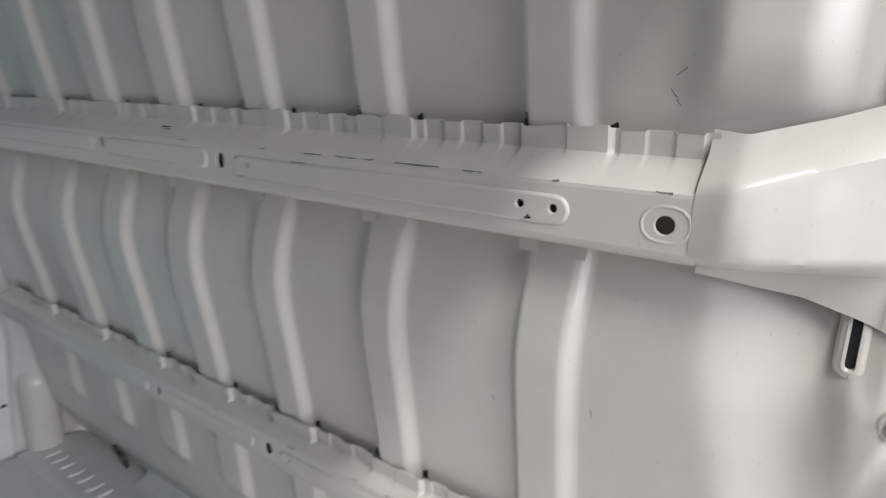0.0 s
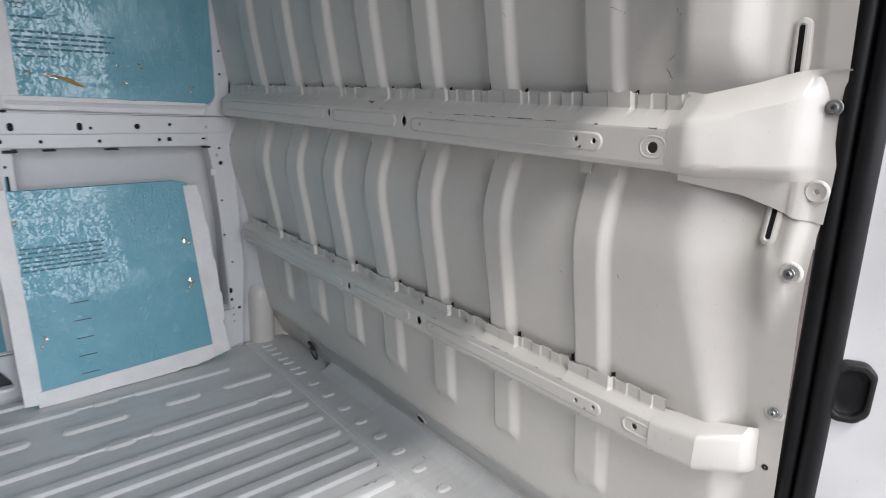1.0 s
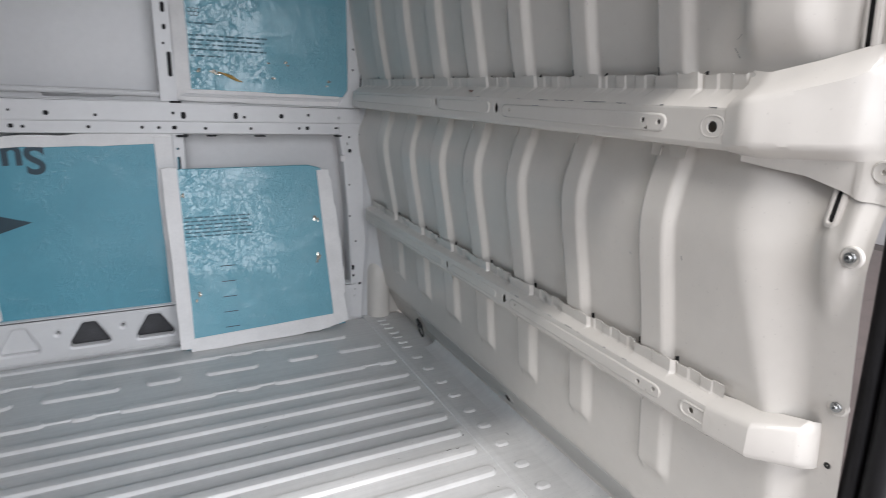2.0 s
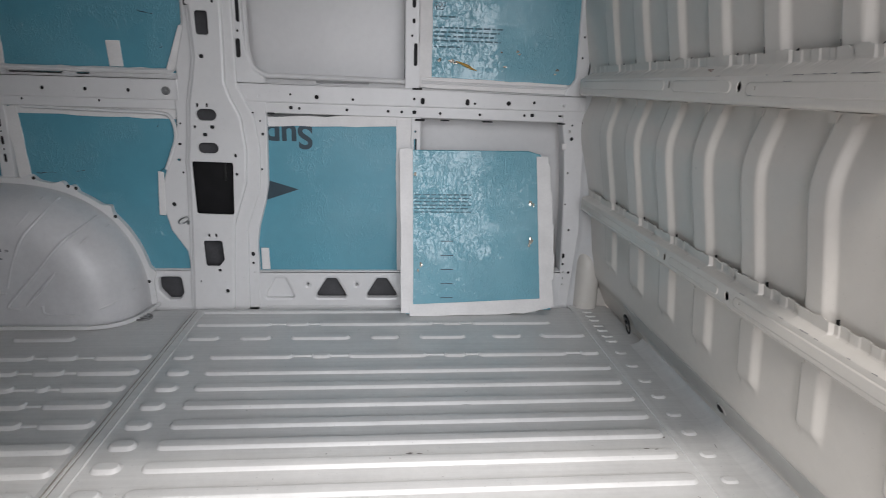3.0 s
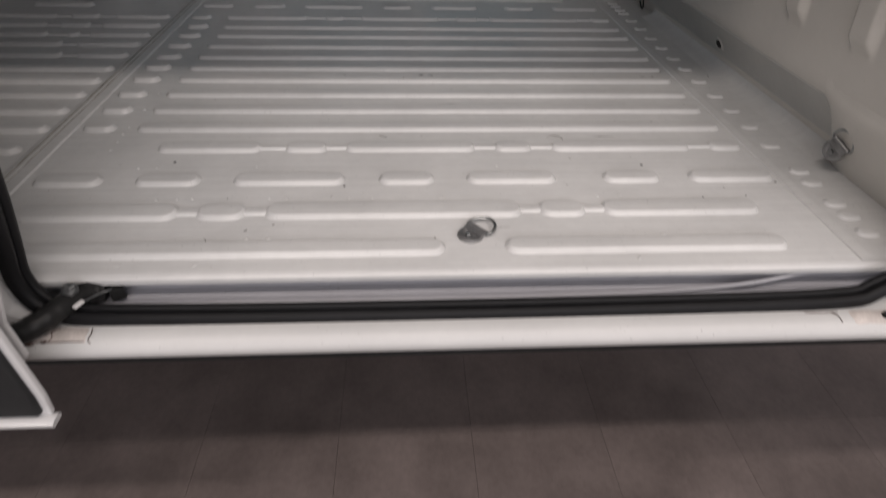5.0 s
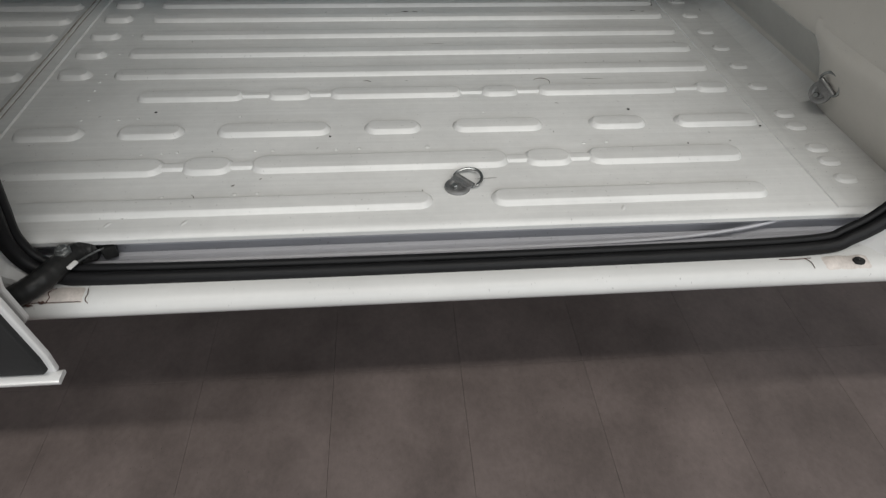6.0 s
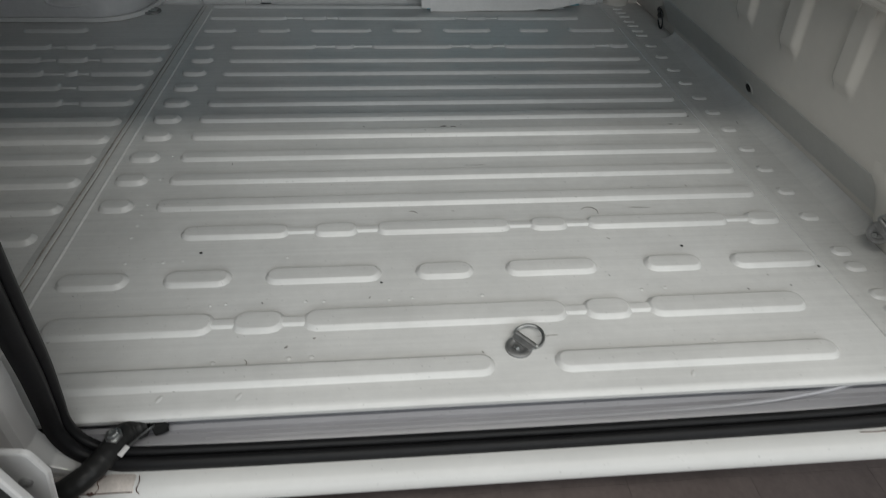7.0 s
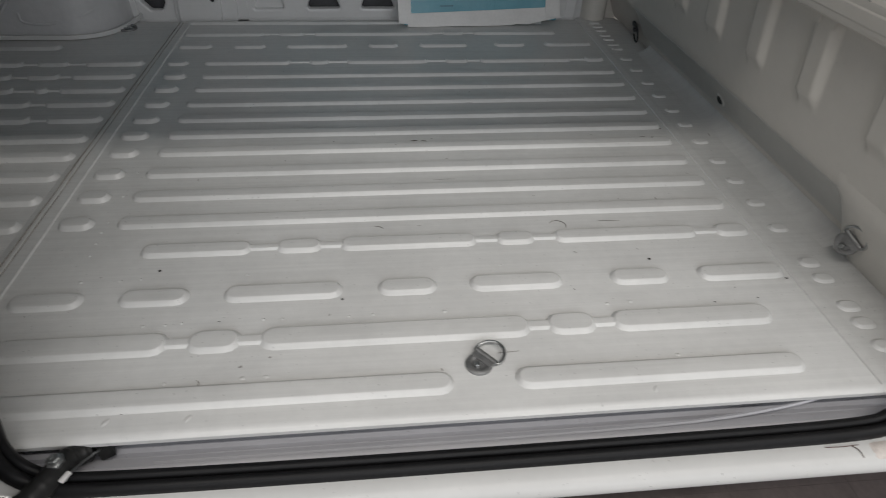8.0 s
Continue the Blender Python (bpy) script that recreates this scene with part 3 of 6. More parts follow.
for y, z, r in ((0.078, 0.8705, 0.004), (0.072, 0.868, 0.003), (0.067, 0.8705, 0.003)):
    made = bmesh.ops.create_icosphere(bm, subdivisions=1, radius=r, matrix=Matrix.LocRotScale((0.614, y, z), None, (1, 1, 0.3)))
put_in(part("rust_spot", bm, material("rust", (0.12, 0.03, 0.02), 0.8, vary=0.3, scale=60), label="small brown rust spot"), up)
# scratches and dents in the upper sheet
for k, (y, z, dy, dz) in enumerate(((-0.500, 1.005, 0.012, 0.006), (-0.509, 1.000, 0.002, -0.005), (-0.300, 1.012, 0.003, 0.006), (-0.585, 0.998, 0.004, 0.006), (-0.592, 0.992, 0.003, 0.003), (-0.578, 0.943, -0.007, 0.006), (-0.573, 0.927, -0.005, -0.006), (-0.577, 0.920, -0.004, -0.004), (-0.43, 0.62, 0.003, 0.004), (-0.535, 0.64, 0.002, 0.006), (0.1, 0.66, 0.003, 0.004))):
    bm = bmesh.new()
    rnd = random.Random(k + 90)
    pts = []
    for i in range(6):
        q = i / 5 - 0.5
        yy, zz = y + dy * q + rnd.uniform(-0.0005, 0.0005), z + dz * q + rnd.uniform(-0.0005, 0.0005)
        pts.append((panel_x(yy, zz) - 0.0002, yy, zz))
    tube(bm, pts, [0.0002 + 0.0004 * rnd.random() for i in range(6)], 5)
    put_in(part("scratch", bm, DARK_STEEL, label="dark scratch in the paint"), bulkhead)

# flared end bracket of the upper rail
bm = bmesh.new()
# stations along y: section of (x, z) from the top flange down over the face to the lower flange
stations = [
    (-0.606, [(0.640, 0.902), (0.632, 0.884), (0.607, 0.864), (0.603, 0.860), (0.6006, 0.855), (0.6006, 0.835), (0.6006, 0.815), (0.6026, 0.808), (0.608, 0.804), (0.640, 0.798), (0.642, 0.790)]),
    (-0.630, [(0.636, 0.899), (0.628, 0.886), (0.603, 0.870), (0.5985, 0.866), (0.5965, 0.859), (0.5965, 0.836), (0.5965, 0.818), (0.598, 0.812), (0.604, 0.807), (0.645, 0.796), (0.652, 0.786)]),
    (-0.644, [(0.642, 0.903), (0.633, 0.890), (0.609, 0.874), (0.6045, 0.869), (0.6025, 0.863), (0.6010, 0.840), (0.5985, 0.819), (0.600, 0.813), (0.606, 0.808), (0.648, 0.797), (0.655, 0.784)]),
    (-0.680, [(0.655, 0.913), (0.645, 0.902), (0.627, 0.885), (0.622, 0.879), (0.6215, 0.872), (0.620, 0.862), (0.619, 0.820), (0.620, 0.815), (0.626, 0.810), (0.655, 0.800), (0.664, 0.780)]),
    (-0.720, [(0.670, 0.927), (0.662, 0.917), (0.648, 0.899), (0.643, 0.892), (0.6435, 0.885), (0.647, 0.861), (0.645, 0.822), (0.646, 0.817), (0.651, 0.812), (0.665, 0.803), (0.670, 0.768)]),
    (-0.734, [(0.675, 0.929), (0.670, 0.921), (0.661, 0.908), (0.655, 0.901), (0.656, 0.894), (0.658, 0.864), (0.655, 0.824), (0.656, 0.819), (0.661, 0.814), (0.669, 0.803), (0.674, 0.762)]),
    (-0.742, [(0.678, 0.929), (0.676, 0.921), (0.673, 0.911), (0.671, 0.905), (0.671, 0.899), (0.672, 0.865), (0.668, 0.825), (0.669, 0.820), (0.671, 0.815), (0.675, 0.803), (0.677, 0.760)]),
    (-0.750, [(0.681, 0.929), (0.681, 0.921), (0.680, 0.911), (0.680, 0.905), (0.680, 0.899), (0.680, 0.865), (0.679, 0.825), (0.679, 0.820), (0.680, 0.815), (0.681, 0.803), (0.681, 0.760)]),
    (-0.769, [(0.684, 0.929), (0.684, 0.923), (0.684, 0.917), (0.684, 0.912), (0.684, 0.906), (0.684, 0.866), (0.684, 0.826), (0.684, 0.822), (0.684, 0.817), (0.684, 0.803), (0.684, 0.757)]),
]
fine = []
for y in np.linspace(-0.606, -0.769, 40):
    sec = []
    for i in range(11):
        tx = [(s_[0], s_[1][i][0]) for s_ in stations][::-1]
        tz = [(s_[0], s_[1][i][1]) for s_ in stations][::-1]
        # a soft line through the stations
        sec.append(tuple(sum(at(tt, min(-0.606, max(-0.769, y + d))) for d in (-0.003, 0, 0.003)) / 3 for tt in (tx, tz)))
    fine.append((y, sec))
loft(bm, [[(min(x, panel_x(y, z) - 0.003) if i in (0, 9, 10) else x, y, z) for i, (x, z) in enumerate(s_)] for y, s_ in fine], closed=False)
put_in(part("end_bracket", bm, PANEL_PAINT, angle=35), up)
# boxed end of the lower rail
bm = bmesh.new()
stations = [
    (-0.616, [(0.674, 0.452), (0.646, 0.444), (0.641, 0.441), (0.639, 0.436), (0.639, 0.406), (0.640, 0.400), (0.646, 0.395), (0.690, 0.385)]),
    (-0.681, [(0.684, 0.459), (0.652, 0.450), (0.646, 0.447), (0.643, 0.441), (0.643, 0.406), (0.645, 0.400), (0.651, 0.395), (0.692, 0.386)]),
    (-0.727, [(0.694, 0.468), (0.681, 0.463), (0.675, 0.460), (0.671, 0.454), (0.675, 0.412), (0.678, 0.406), (0.683, 0.401), (0.698, 0.394)]),
    (-0.732, [(0.699, 0.467), (0.688, 0.462), (0.683, 0.459), (0.680, 0.453), (0.683, 0.414), (0.686, 0.408), (0.690, 0.403), (0.702, 0.396)]),
    (-0.736, [(0.706, 0.466), (0.700, 0.461), (0.697, 0.458), (0.695, 0.452), (0.698, 0.415), (0.700, 0.409), (0.703, 0.404), (0.710, 0.397)]),
    (-0.738, [(0.722, 0.465), (0.722, 0.460), (0.722, 0.457), (0.722, 0.451), (0.722, 0.416), (0.722, 0.410), (0.722, 0.405), (0.722, 0.398)]),
]
loft(bm, [[(x, y, z) for x, z in s_] for y, s_ in stations[:2]], closed=False)
loft(bm, [[(x, y, z) for x, z in s_] for y, s_ in stations[1:]], closed=False)
put_in(part("end_box", bm, PANEL_PAINT, angle=38), low)
# long dark slots in the edge of the sheet, in raised rims
for zc, tall, yc in ((0.764, 0.066, -0.7175), (0.940, 0.072, -0.7150)):
    slope = (panel_x(yc, zc + 0.05) - panel_x(yc, zc - 0.05)) / 0.1
    base_x = min(panel_x(yc + d, zc + e * tall) - slope * e * tall for d in (-0.009, -0.004, 0.0, 0.004, 0.009) for e in (-0.6, -0.4, -0.2, 0, 0.2, 0.4, 0.6)) - 0.0015
    on_sheet = lambda u, v, w: (base_x + slope * (v - zc) + w, u, v)
    bm = plate(slot(yc, zc, 0.022, tall + 0.018), [slot(yc, zc, 0.0066, tall)], 0.014, on_sheet, 0.0075, 0.0025, 0.001)
    ob = put_in(part("slot_rim", bm, PANEL_PAINT), bulkhead)
    bm = plate(slot(yc, zc, 0.011, tall + 0.004), [], 0.001, lambda u, v, w: on_sheet(u, v, w + 0.0026), 0.0)
    put_in(part("slot", bm, PLASTIC), ob)


def bolt(parent, y, z, x, r, mat):
    """A round bolt head, pointing into the cargo space."""
    bm = bmesh.new()
    c = [(math.cos(2 * math.pi * k / 16), math.sin(2 * math.pi * k / 16)) for k in range(16)]
    rings = [[(x + d, y + q * a, z + q * b) for a, b in c] for q, d in ((r, 0.002), (r, -0.002), (r * 0.9, -0.003), (r * 0.62, -0.003), (r * 0.6, -0.006), (r * 0.5, -0.007), (r * 0.25, -0.007), (r * 0.2, -0.004))]
    made = loft(bm, rings)
    bm.faces.new(made[-1])
    return put_in(part("bolt", bm, mat), parent)


bolt(bulkhead, -0.757, 0.888, 0.6795, 0.0095, DARK_STEEL)
for y, z, r, mat in ((-0.757, 0.794, 0.006, PANEL_PAINT), (-0.752, 0.698, 0.0065, STEEL), (-0.752, 0.500, 0.0065, STEEL)):
    x = (0.675 if z > 0.7 else min(panel_x(y, z), panel_x(y + 0.012, z))) - 0.001
    bm = bmesh.new()
    c = [(math.cos(2 * math.pi * k / 20), math.sin(2 * math.pi * k / 20)) for k in range(20)]
    loft(bm, [[(x + d, y + q * a_, z + q * b_) for a_, b_ in c] for q, d in ((0.0135, 0.004), (0.0125, 0.001), (0.0108, 0.0), (0.0092, 0.001), (0.0032, 0.0012), (0.0028, 0.004), (0.0003, 0.004))])
    put_in(part("boss", bm, PANEL_PAINT), bulkhead)
    if mat is STEEL:
        bolt(bulkhead, y, z, x, r, mat)
bm = bmesh.new()
loft(bm, [[(panel_x(-0.75, 0.41) - 0.001, -0.75 + q * math.cos(a_), 0.41 + q * math.sin(a_)) for a_ in np.linspace(0, 2 * math.pi, 12, endpoint=False)] for q in (0.0045, 0.001)])
put_in(part("hole", bm, PLASTIC), bulkhead)
# black plug in the kick strip
bm = bmesh.new()
nrm = Vector((-0.88, 0, -0.47)).normalized()
side_v, up_v = Vector((0, 1, 0)), Vector((-0.47, 0, 0.88))
c0 = Vector((0.7635, 0.064, 0.070))
loft(bm, [[c0 + (side_v * math.cos(a_) + up_v * math.sin(a_)) * q + Vector((-0.88, 0, -0.2)) * d for a_ in np.linspace(0, 2 * math.pi, 16, endpoint=False)] for q, d in ((0.0115, -0.001), (0.011, 0.003), (0.009, 0.004), (0.006, 0.002), (0.0005, 0.001))])
put_in(part("plug", bm, PLASTIC, label="black plastic plug"), bulkhead)
bm = bmesh.new()
loft(bm, [[c0 + (side_v * math.cos(a_) + up_v * math.sin(a_)) * q + Vector((-0.88, 0, -0.2)) * d for a_ in np.linspace(0, 2 * math.pi, 20, endpoint=False)] for q, d in ((0.0205, -0.006), (0.0185, -0.001), (0.016, 0.0015), (0.0125, 0.0012), (0.0115, -0.002))])
put_in(part("plug_boss", bm, STRIP_GREY), bulkhead)
# rounded fairing in the far corner, with a domed top
bm = bmesh.new()
rows = []
for z in list(np.linspace(0.0, 0.16, 6)) + [0.18, 0.197, 0.211, 0.222, 0.230, 0.2345]:
    k = math.sqrt(max(0.0, 1 - (max(0, z - 0.165) / 0.07) ** 2))
    row = []
    for i in range(13):
        a_ = math.pi * i / 12
        row.append((0.708 - 0.046 * math.cos(a_) * (0.35 + 0.65 * k), 0.962 - 0.066 * math.sin(a_) ** 0.6 * k, z))
    rows.append(row)
loft(bm, rows, closed=False)
put_in(part("corner_fairing", bm, PANEL_PAINT, angle=70), bulkhead)
bm = bmesh.new()
box(bm, (0.690, 0.958, -0.04), (0.84, 0.990, 0.45), 0.004)
put_in(part("corner_closing", bm, PANEL_PAINT), bulkhead)

# ---- far side wall ----
Y = 0.968
side = thing("wall_side", (0, Y, 0), "white-painted pressed steel side wall frame with punched holes and open bays", "wall", kind="structure")


def on_wall(y0):
    return lambda u, v, w: (u, y0 + w, v)


bm = bmesh.new()
box(bm, (-2.6, 1.085, -0.08), (0.82, 1.095, 1.75))
put_in(part("outer_skin", bm, PAINT, smooth=False), side)

beam_holes = [disc(x, z, r) for x, z, r in ((-0.514, 0.769, 0.0045), (-0.551, 0.768, 0.0045), (-0.406, 0.778, 0.004), (-0.316, 0.771, 0.0075), (-0.191, 0.766, 0.0045), (0.024, 0.774, 0.0045),
              (0.241, 0.763, 0.0045), (0.363, 0.767, 0.008), (0.456, 0.772, 0.005), (0.566, 0.764, 0.005))]
beam_holes += [slot(x, 0.767, 0.014, 0.022) for x in (0.054, 0.214, 0.616)]
bm = plate(rounded([(-0.62, 0.749), (0.655, 0.742), (0.655, 0.800), (-0.02, 0.811), (-0.62, 0.818)], 0.003), beam_holes, 0.05, on_wall(Y - 0.006), 0.006)
put_in(part("belt_rail", bm, PAINT), side)
low_holes = [box_hole(x, z, 0.014, 0.012) for x, z in ((-0.407, 0.733), (0.025, 0.728), (0.453, 0.727))]
low_holes += [disc(x, z, 0.005) for x, z in ((-0.378, 0.731), (-0.213, 0.730), (-0.068, 0.729), (-0.02, 0.728), (0.118, 0.726), (0.261, 0.725), (0.424, 0.726))]
low_holes += [box_hole(0.56, 0.727, 0.02, 0.006)]
bm = plate(rounded([(-0.60, 0.714), (0.655, 0.703), (0.655, 0.7445), (-0.60, 0.7515)], 0.003), low_holes, 0.045, on_wall(Y), 0.003)
put_in(part("belt_flange", bm, PAINT), side)
# sloping ledge over the belt rail, with drain slots
bm = plate(rounded([(-0.60, 0.816), (0.655, 0.798), (0.655, 0.822), (-0.60, 0.836)], 0.003), [slot(-0.228, 0.8215, 0.185, 0.007), slot(0.29, 0.8165, 0.13, 0.006)], 0.03, lambda u, v, w: (u, Y - 0.002 + (v - 0.80) * 1.1 + w, v), 0.002)
put_in(part("ledge", bm, PAINT), side)
# the same rail behind the pillar
bm = plate(rounded([(-2.6, 0.752), (-0.78, 0.747), (-0.78, 0.822), (-2.6, 0.82)], 0.003), [disc(x, 0.778, 0.0065) for x in (-1.221, -1.084, -0.945, -1.36, -1.5)], 0.05, on_wall(Y - 0.006), 0.006)
put_in(part("belt_rail", bm, PAINT), side)
bm = plate(rounded([(-2.6, 0.722), (-0.78, 0.717), (-0.78, 0.749), (-2.6, 0.754)], 0.003), [disc(x, 0.741, 0.0045) for x in (-1.294, -1.046, -1.45)], 0.045, on_wall(Y), 0.003)
put_in(part("belt_flange", bm, PAINT), side)
bm = plate(rounded([(-2.6, 0.82), (-0.78, 0.82), (-0.78, 0.838), (-2.6, 0.838)], 0.003), [slot(-1.24, 0.8285, 0.17, 0.006), slot(-1.09, 0.8285, 0.045, 0.006)], 0.03, lambda u, v, w: (u, Y - 0.002 + (v - 0.82) * 1.1 + w, v), 0.002)
put_in(part("ledge", bm, PAINT), side)

# dark boxes behind the punched rails and posts, coloured for the shade inside
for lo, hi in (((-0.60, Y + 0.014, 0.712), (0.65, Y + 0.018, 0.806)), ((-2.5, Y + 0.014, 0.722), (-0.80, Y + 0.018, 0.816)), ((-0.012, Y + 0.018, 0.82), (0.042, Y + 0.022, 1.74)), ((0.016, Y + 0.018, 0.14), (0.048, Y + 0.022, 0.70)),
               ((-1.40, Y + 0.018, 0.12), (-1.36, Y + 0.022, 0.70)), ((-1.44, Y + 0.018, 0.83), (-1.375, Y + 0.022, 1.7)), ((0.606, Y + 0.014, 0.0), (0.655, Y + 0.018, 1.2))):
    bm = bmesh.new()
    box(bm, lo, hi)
    put_in(part("hollow", bm, DEEP_SHADE, smooth=False), side)
# the broad pillar: flange, then the raised hat with its openings
left = [(-0.760, 1.75), (-0.745, 1.05), (-0.752, 0.985), (-0.785, 0.86), (-0.782, 0.825), (-0.80, 0.76), (-0.796, 0.71), (-0.797, 0.66), (-0.803, 0.62), (-0.840, 0.53), (-0.868, 0.44), (-0.866, 0.36), (-0.850, 0.29), (-0.80, 0.21), (-0.793, 0.13), (-0.80, -0.04)]
right = [(-0.548, -0.04), (-0.545, 0.147), (-0.545, 0.24), (-0.535, 0.305), (-0.508, 0.40), (-0.496, 0.46), (-0.492, 0.60), (-0.490, 0.706), (-0.490, 0.83), (-0.53, 0.86), (-0.552, 0.93), (-0.556, 1.05), (-0.57, 1.75)]
pillar_holes = [disc(-0.832, 0.385, 0.008), disc(-0.517, 0.516, 0.0045), disc(-0.566, 0.20, 0.007, 0.009), box_hole(-0.567, 0.165, 0.010, 0.010), disc(-0.564, 0.13, 0.004), disc(-0.564, 0.095, 0.004),
                disc(-0.507, 0.64, 0.0055), disc(-0.514, 0.685, 0.0035), disc(-0.785, 0.67, 0.004), box_hole(-0.792, 0.60, 0.012, 0.008), box_hole(-0.80, 0.545, 0.012, 0.008), disc(-0.79, 0.50, 0.004),
                slot(-0.567, 1.045, 0.016, 0.075), slot(-0.573, 0.925, 0.016, 0.062), disc(-0.572, 0.98, 0.004), disc(-0.785, 0.25, 0.004)]
# the hat's openings go on through the flange sheet behind it
through_holes = [slot(-0.688, 0.703, 0.078, 0.050), slot(-0.690, 0.590, 0.080, 0.048), rounded([(-0.757, 0.550), (-0.603, 0.547), (-0.610, 0.347), (-0.755, 0.350)], 0.008),
                 rounded([(-0.742, 0.264), (-0.660, 0.264), (-0.656, 0.179), (-0.679, 0.152), (-0.738, 0.152)], 0.008), rounded([(-0.710, 1.044), (-0.652, 1.044), (-0.652, 0.954), (-0.708, 0.954)], 0.008)]
bm = plate(rounded(left + right, 0.02, 4), pillar_holes + through_holes, 0.07, on_wall(Y - 0.004), 0.006)
pillar = put_in(part("pillar", bm, PAINT), side)
hat_left = [(-0.728, 1.75), (-0.722, 1.06), (-0.716, 0.89), (-0.728, 0.82), (-0.744, 0.74), (-0.752, 0.64), (-0.763, 0.545), (-0.767, 0.42), (-0.772, 0.30), (-0.78, 0.15), (-0.79, -0.03)]
hat_right = [(-0.625, -0.03), (-0.615, 0.15), (-0.610, 0.28), (-0.595, 0.36), (-0.568, 0.44), (-0.557, 0.51), (-0.560, 0.62), (-0.572, 0.72), (-0.59, 0.82), (-0.592, 0.92), (-0.585, 1.06), (-0.59, 1.75)]
hat_holes = [slot(-0.688, 0.703, 0.066, 0.038), slot(-0.690, 0.590, 0.068, 0.036), rounded([(-0.750, 0.543), (-0.610, 0.540), (-0.618, 0.354), (-0.747, 0.357)], 0.008),
             rounded([(-0.734, 0.256), (-0.668, 0.256), (-0.664, 0.184), (-0.683, 0.160), (-0.731, 0.160)], 0.008), rounded([(-0.702, 1.036), (-0.660, 1.036), (-0.660, 0.962), (-0.700, 0.962)], 0.008),
             box_hole(-0.716, 0.735, 0.0075, 0.0125), box_hole(-0.684, 0.735, 0.0075, 0.0125), box_hole(-0.672, 0.662, 0.015, 0.01125), box_hole(-0.698, 0.636, 0.015, 0.01125), disc(-0.73, 0.662, 0.004375),
             box_hole(-0.712, 0.276, 0.0075, 0.0125), box_hole(-0.688, 0.276, 0.0075, 0.0125), box_hole(-0.690, 0.894, 0.015, 0.0125), disc(-0.662, 0.062, 0.0075), disc(-0.60, 0.50, 0.005), box_hole(-0.684, 0.143, 0.0125, 0.01),
             box_hole(-0.60, 0.565, 0.00875, 0.0125), box_hole(-0.755, 0.10, 0.005, 0.0075), disc(-0.72, 1.06, 0.005), disc(-0.642, 1.066, 0.005)]
step_left = [(x - 0.014, z) for x, z in hat_left]
step_right = [(-0.586, -0.03), (-0.583, 0.11), (-0.574, 0.304), (-0.545, 0.385), (-0.523, 0.448), (-0.516, 0.586), (-0.531, 0.70), (-0.560, 0.755), (-0.582, 0.80), (-0.583, 0.95), (-0.585, 1.75)]
bm = plate(rounded(step_left + step_right, 0.03, 4), through_holes, 0.012, on_wall(Y - 0.013), 0.007)
put_in(part("pillar_step", bm, PAINT), side)
hat_right = [(-0.640, -0.03), (-0.630, 0.132), (-0.618, 0.313), (-0.590, 0.40), (-0.567, 0.467), (-0.560, 0.585), (-0.572, 0.70), (-0.602, 0.76), (-0.618, 0.81), (-0.614, 0.95), (-0.612, 1.75)]
bm = plate(rounded(hat_left + hat_right, 0.03, 4), hat_holes, 0.016, on_wall(Y - 0.027), 0.009, 0.003)
put_in(part("pillar_hat", bm, PAINT), side)
# dark sheets behind the hat's small holes, their shade put into the colour
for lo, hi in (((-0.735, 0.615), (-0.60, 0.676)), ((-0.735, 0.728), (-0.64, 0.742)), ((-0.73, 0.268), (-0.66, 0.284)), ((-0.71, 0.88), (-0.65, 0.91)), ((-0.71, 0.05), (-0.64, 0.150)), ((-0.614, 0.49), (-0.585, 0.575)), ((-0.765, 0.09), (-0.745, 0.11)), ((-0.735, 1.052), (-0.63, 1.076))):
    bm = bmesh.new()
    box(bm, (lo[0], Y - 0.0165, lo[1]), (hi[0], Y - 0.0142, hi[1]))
    put_in(part("hollow", bm, DEEP_SHADE, smooth=False), side)
# dark sheets that give the pillar's slots and flange holes painted shade
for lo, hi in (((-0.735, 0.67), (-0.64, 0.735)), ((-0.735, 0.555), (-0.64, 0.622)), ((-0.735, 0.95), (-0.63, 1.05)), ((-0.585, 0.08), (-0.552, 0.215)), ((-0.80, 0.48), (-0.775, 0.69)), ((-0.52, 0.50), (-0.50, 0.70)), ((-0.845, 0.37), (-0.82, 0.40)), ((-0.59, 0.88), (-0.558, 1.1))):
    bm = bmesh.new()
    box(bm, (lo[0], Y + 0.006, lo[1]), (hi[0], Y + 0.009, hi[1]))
    put_in(part("hollow", bm, INNER_SHADE if hi[0] - lo[0] > 0.06 else DEEP_SHADE, smooth=False), side)
# black air vent behind the large opening
bm = plate(rounded([(-0.785, 0.575), (-0.585, 0.575), (-0.585, 0.335), (-0.785, 0.335)], 0.01), [], 0.03, on_wall(Y + 0.022), 0.003)
vent = put_in(part("air_vent", bm, RUBBER, label="black plastic air vent"), side)
for lo, hi in (((-0.655, 0.47), (-0.645, 0.56)),):
    bm = bmesh.new()
    box(bm, (lo[0], Y + 0.014, lo[1]), (hi[0], Y + 0.024, hi[1]), 0.003)
    put_in(part("vent_frame", bm, PLASTIC), vent)
# sheets far behind the rocker and pillar openings, coloured dark as shade
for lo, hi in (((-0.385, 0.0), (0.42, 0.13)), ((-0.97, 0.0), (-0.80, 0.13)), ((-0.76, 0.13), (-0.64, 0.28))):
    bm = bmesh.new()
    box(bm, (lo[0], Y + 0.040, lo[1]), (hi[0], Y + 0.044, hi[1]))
    put_in(part("hollow", bm, INNER_SHADE, smooth=False), side)
# closing sheet behind the first rocker opening
bm = bmesh.new()
box(bm, (-0.56, Y + 0.016, 0.0), (-0.40, Y + 0.020, 0.13))
put_in(part("closing_sheet", bm, PAINT, smooth=False), side)
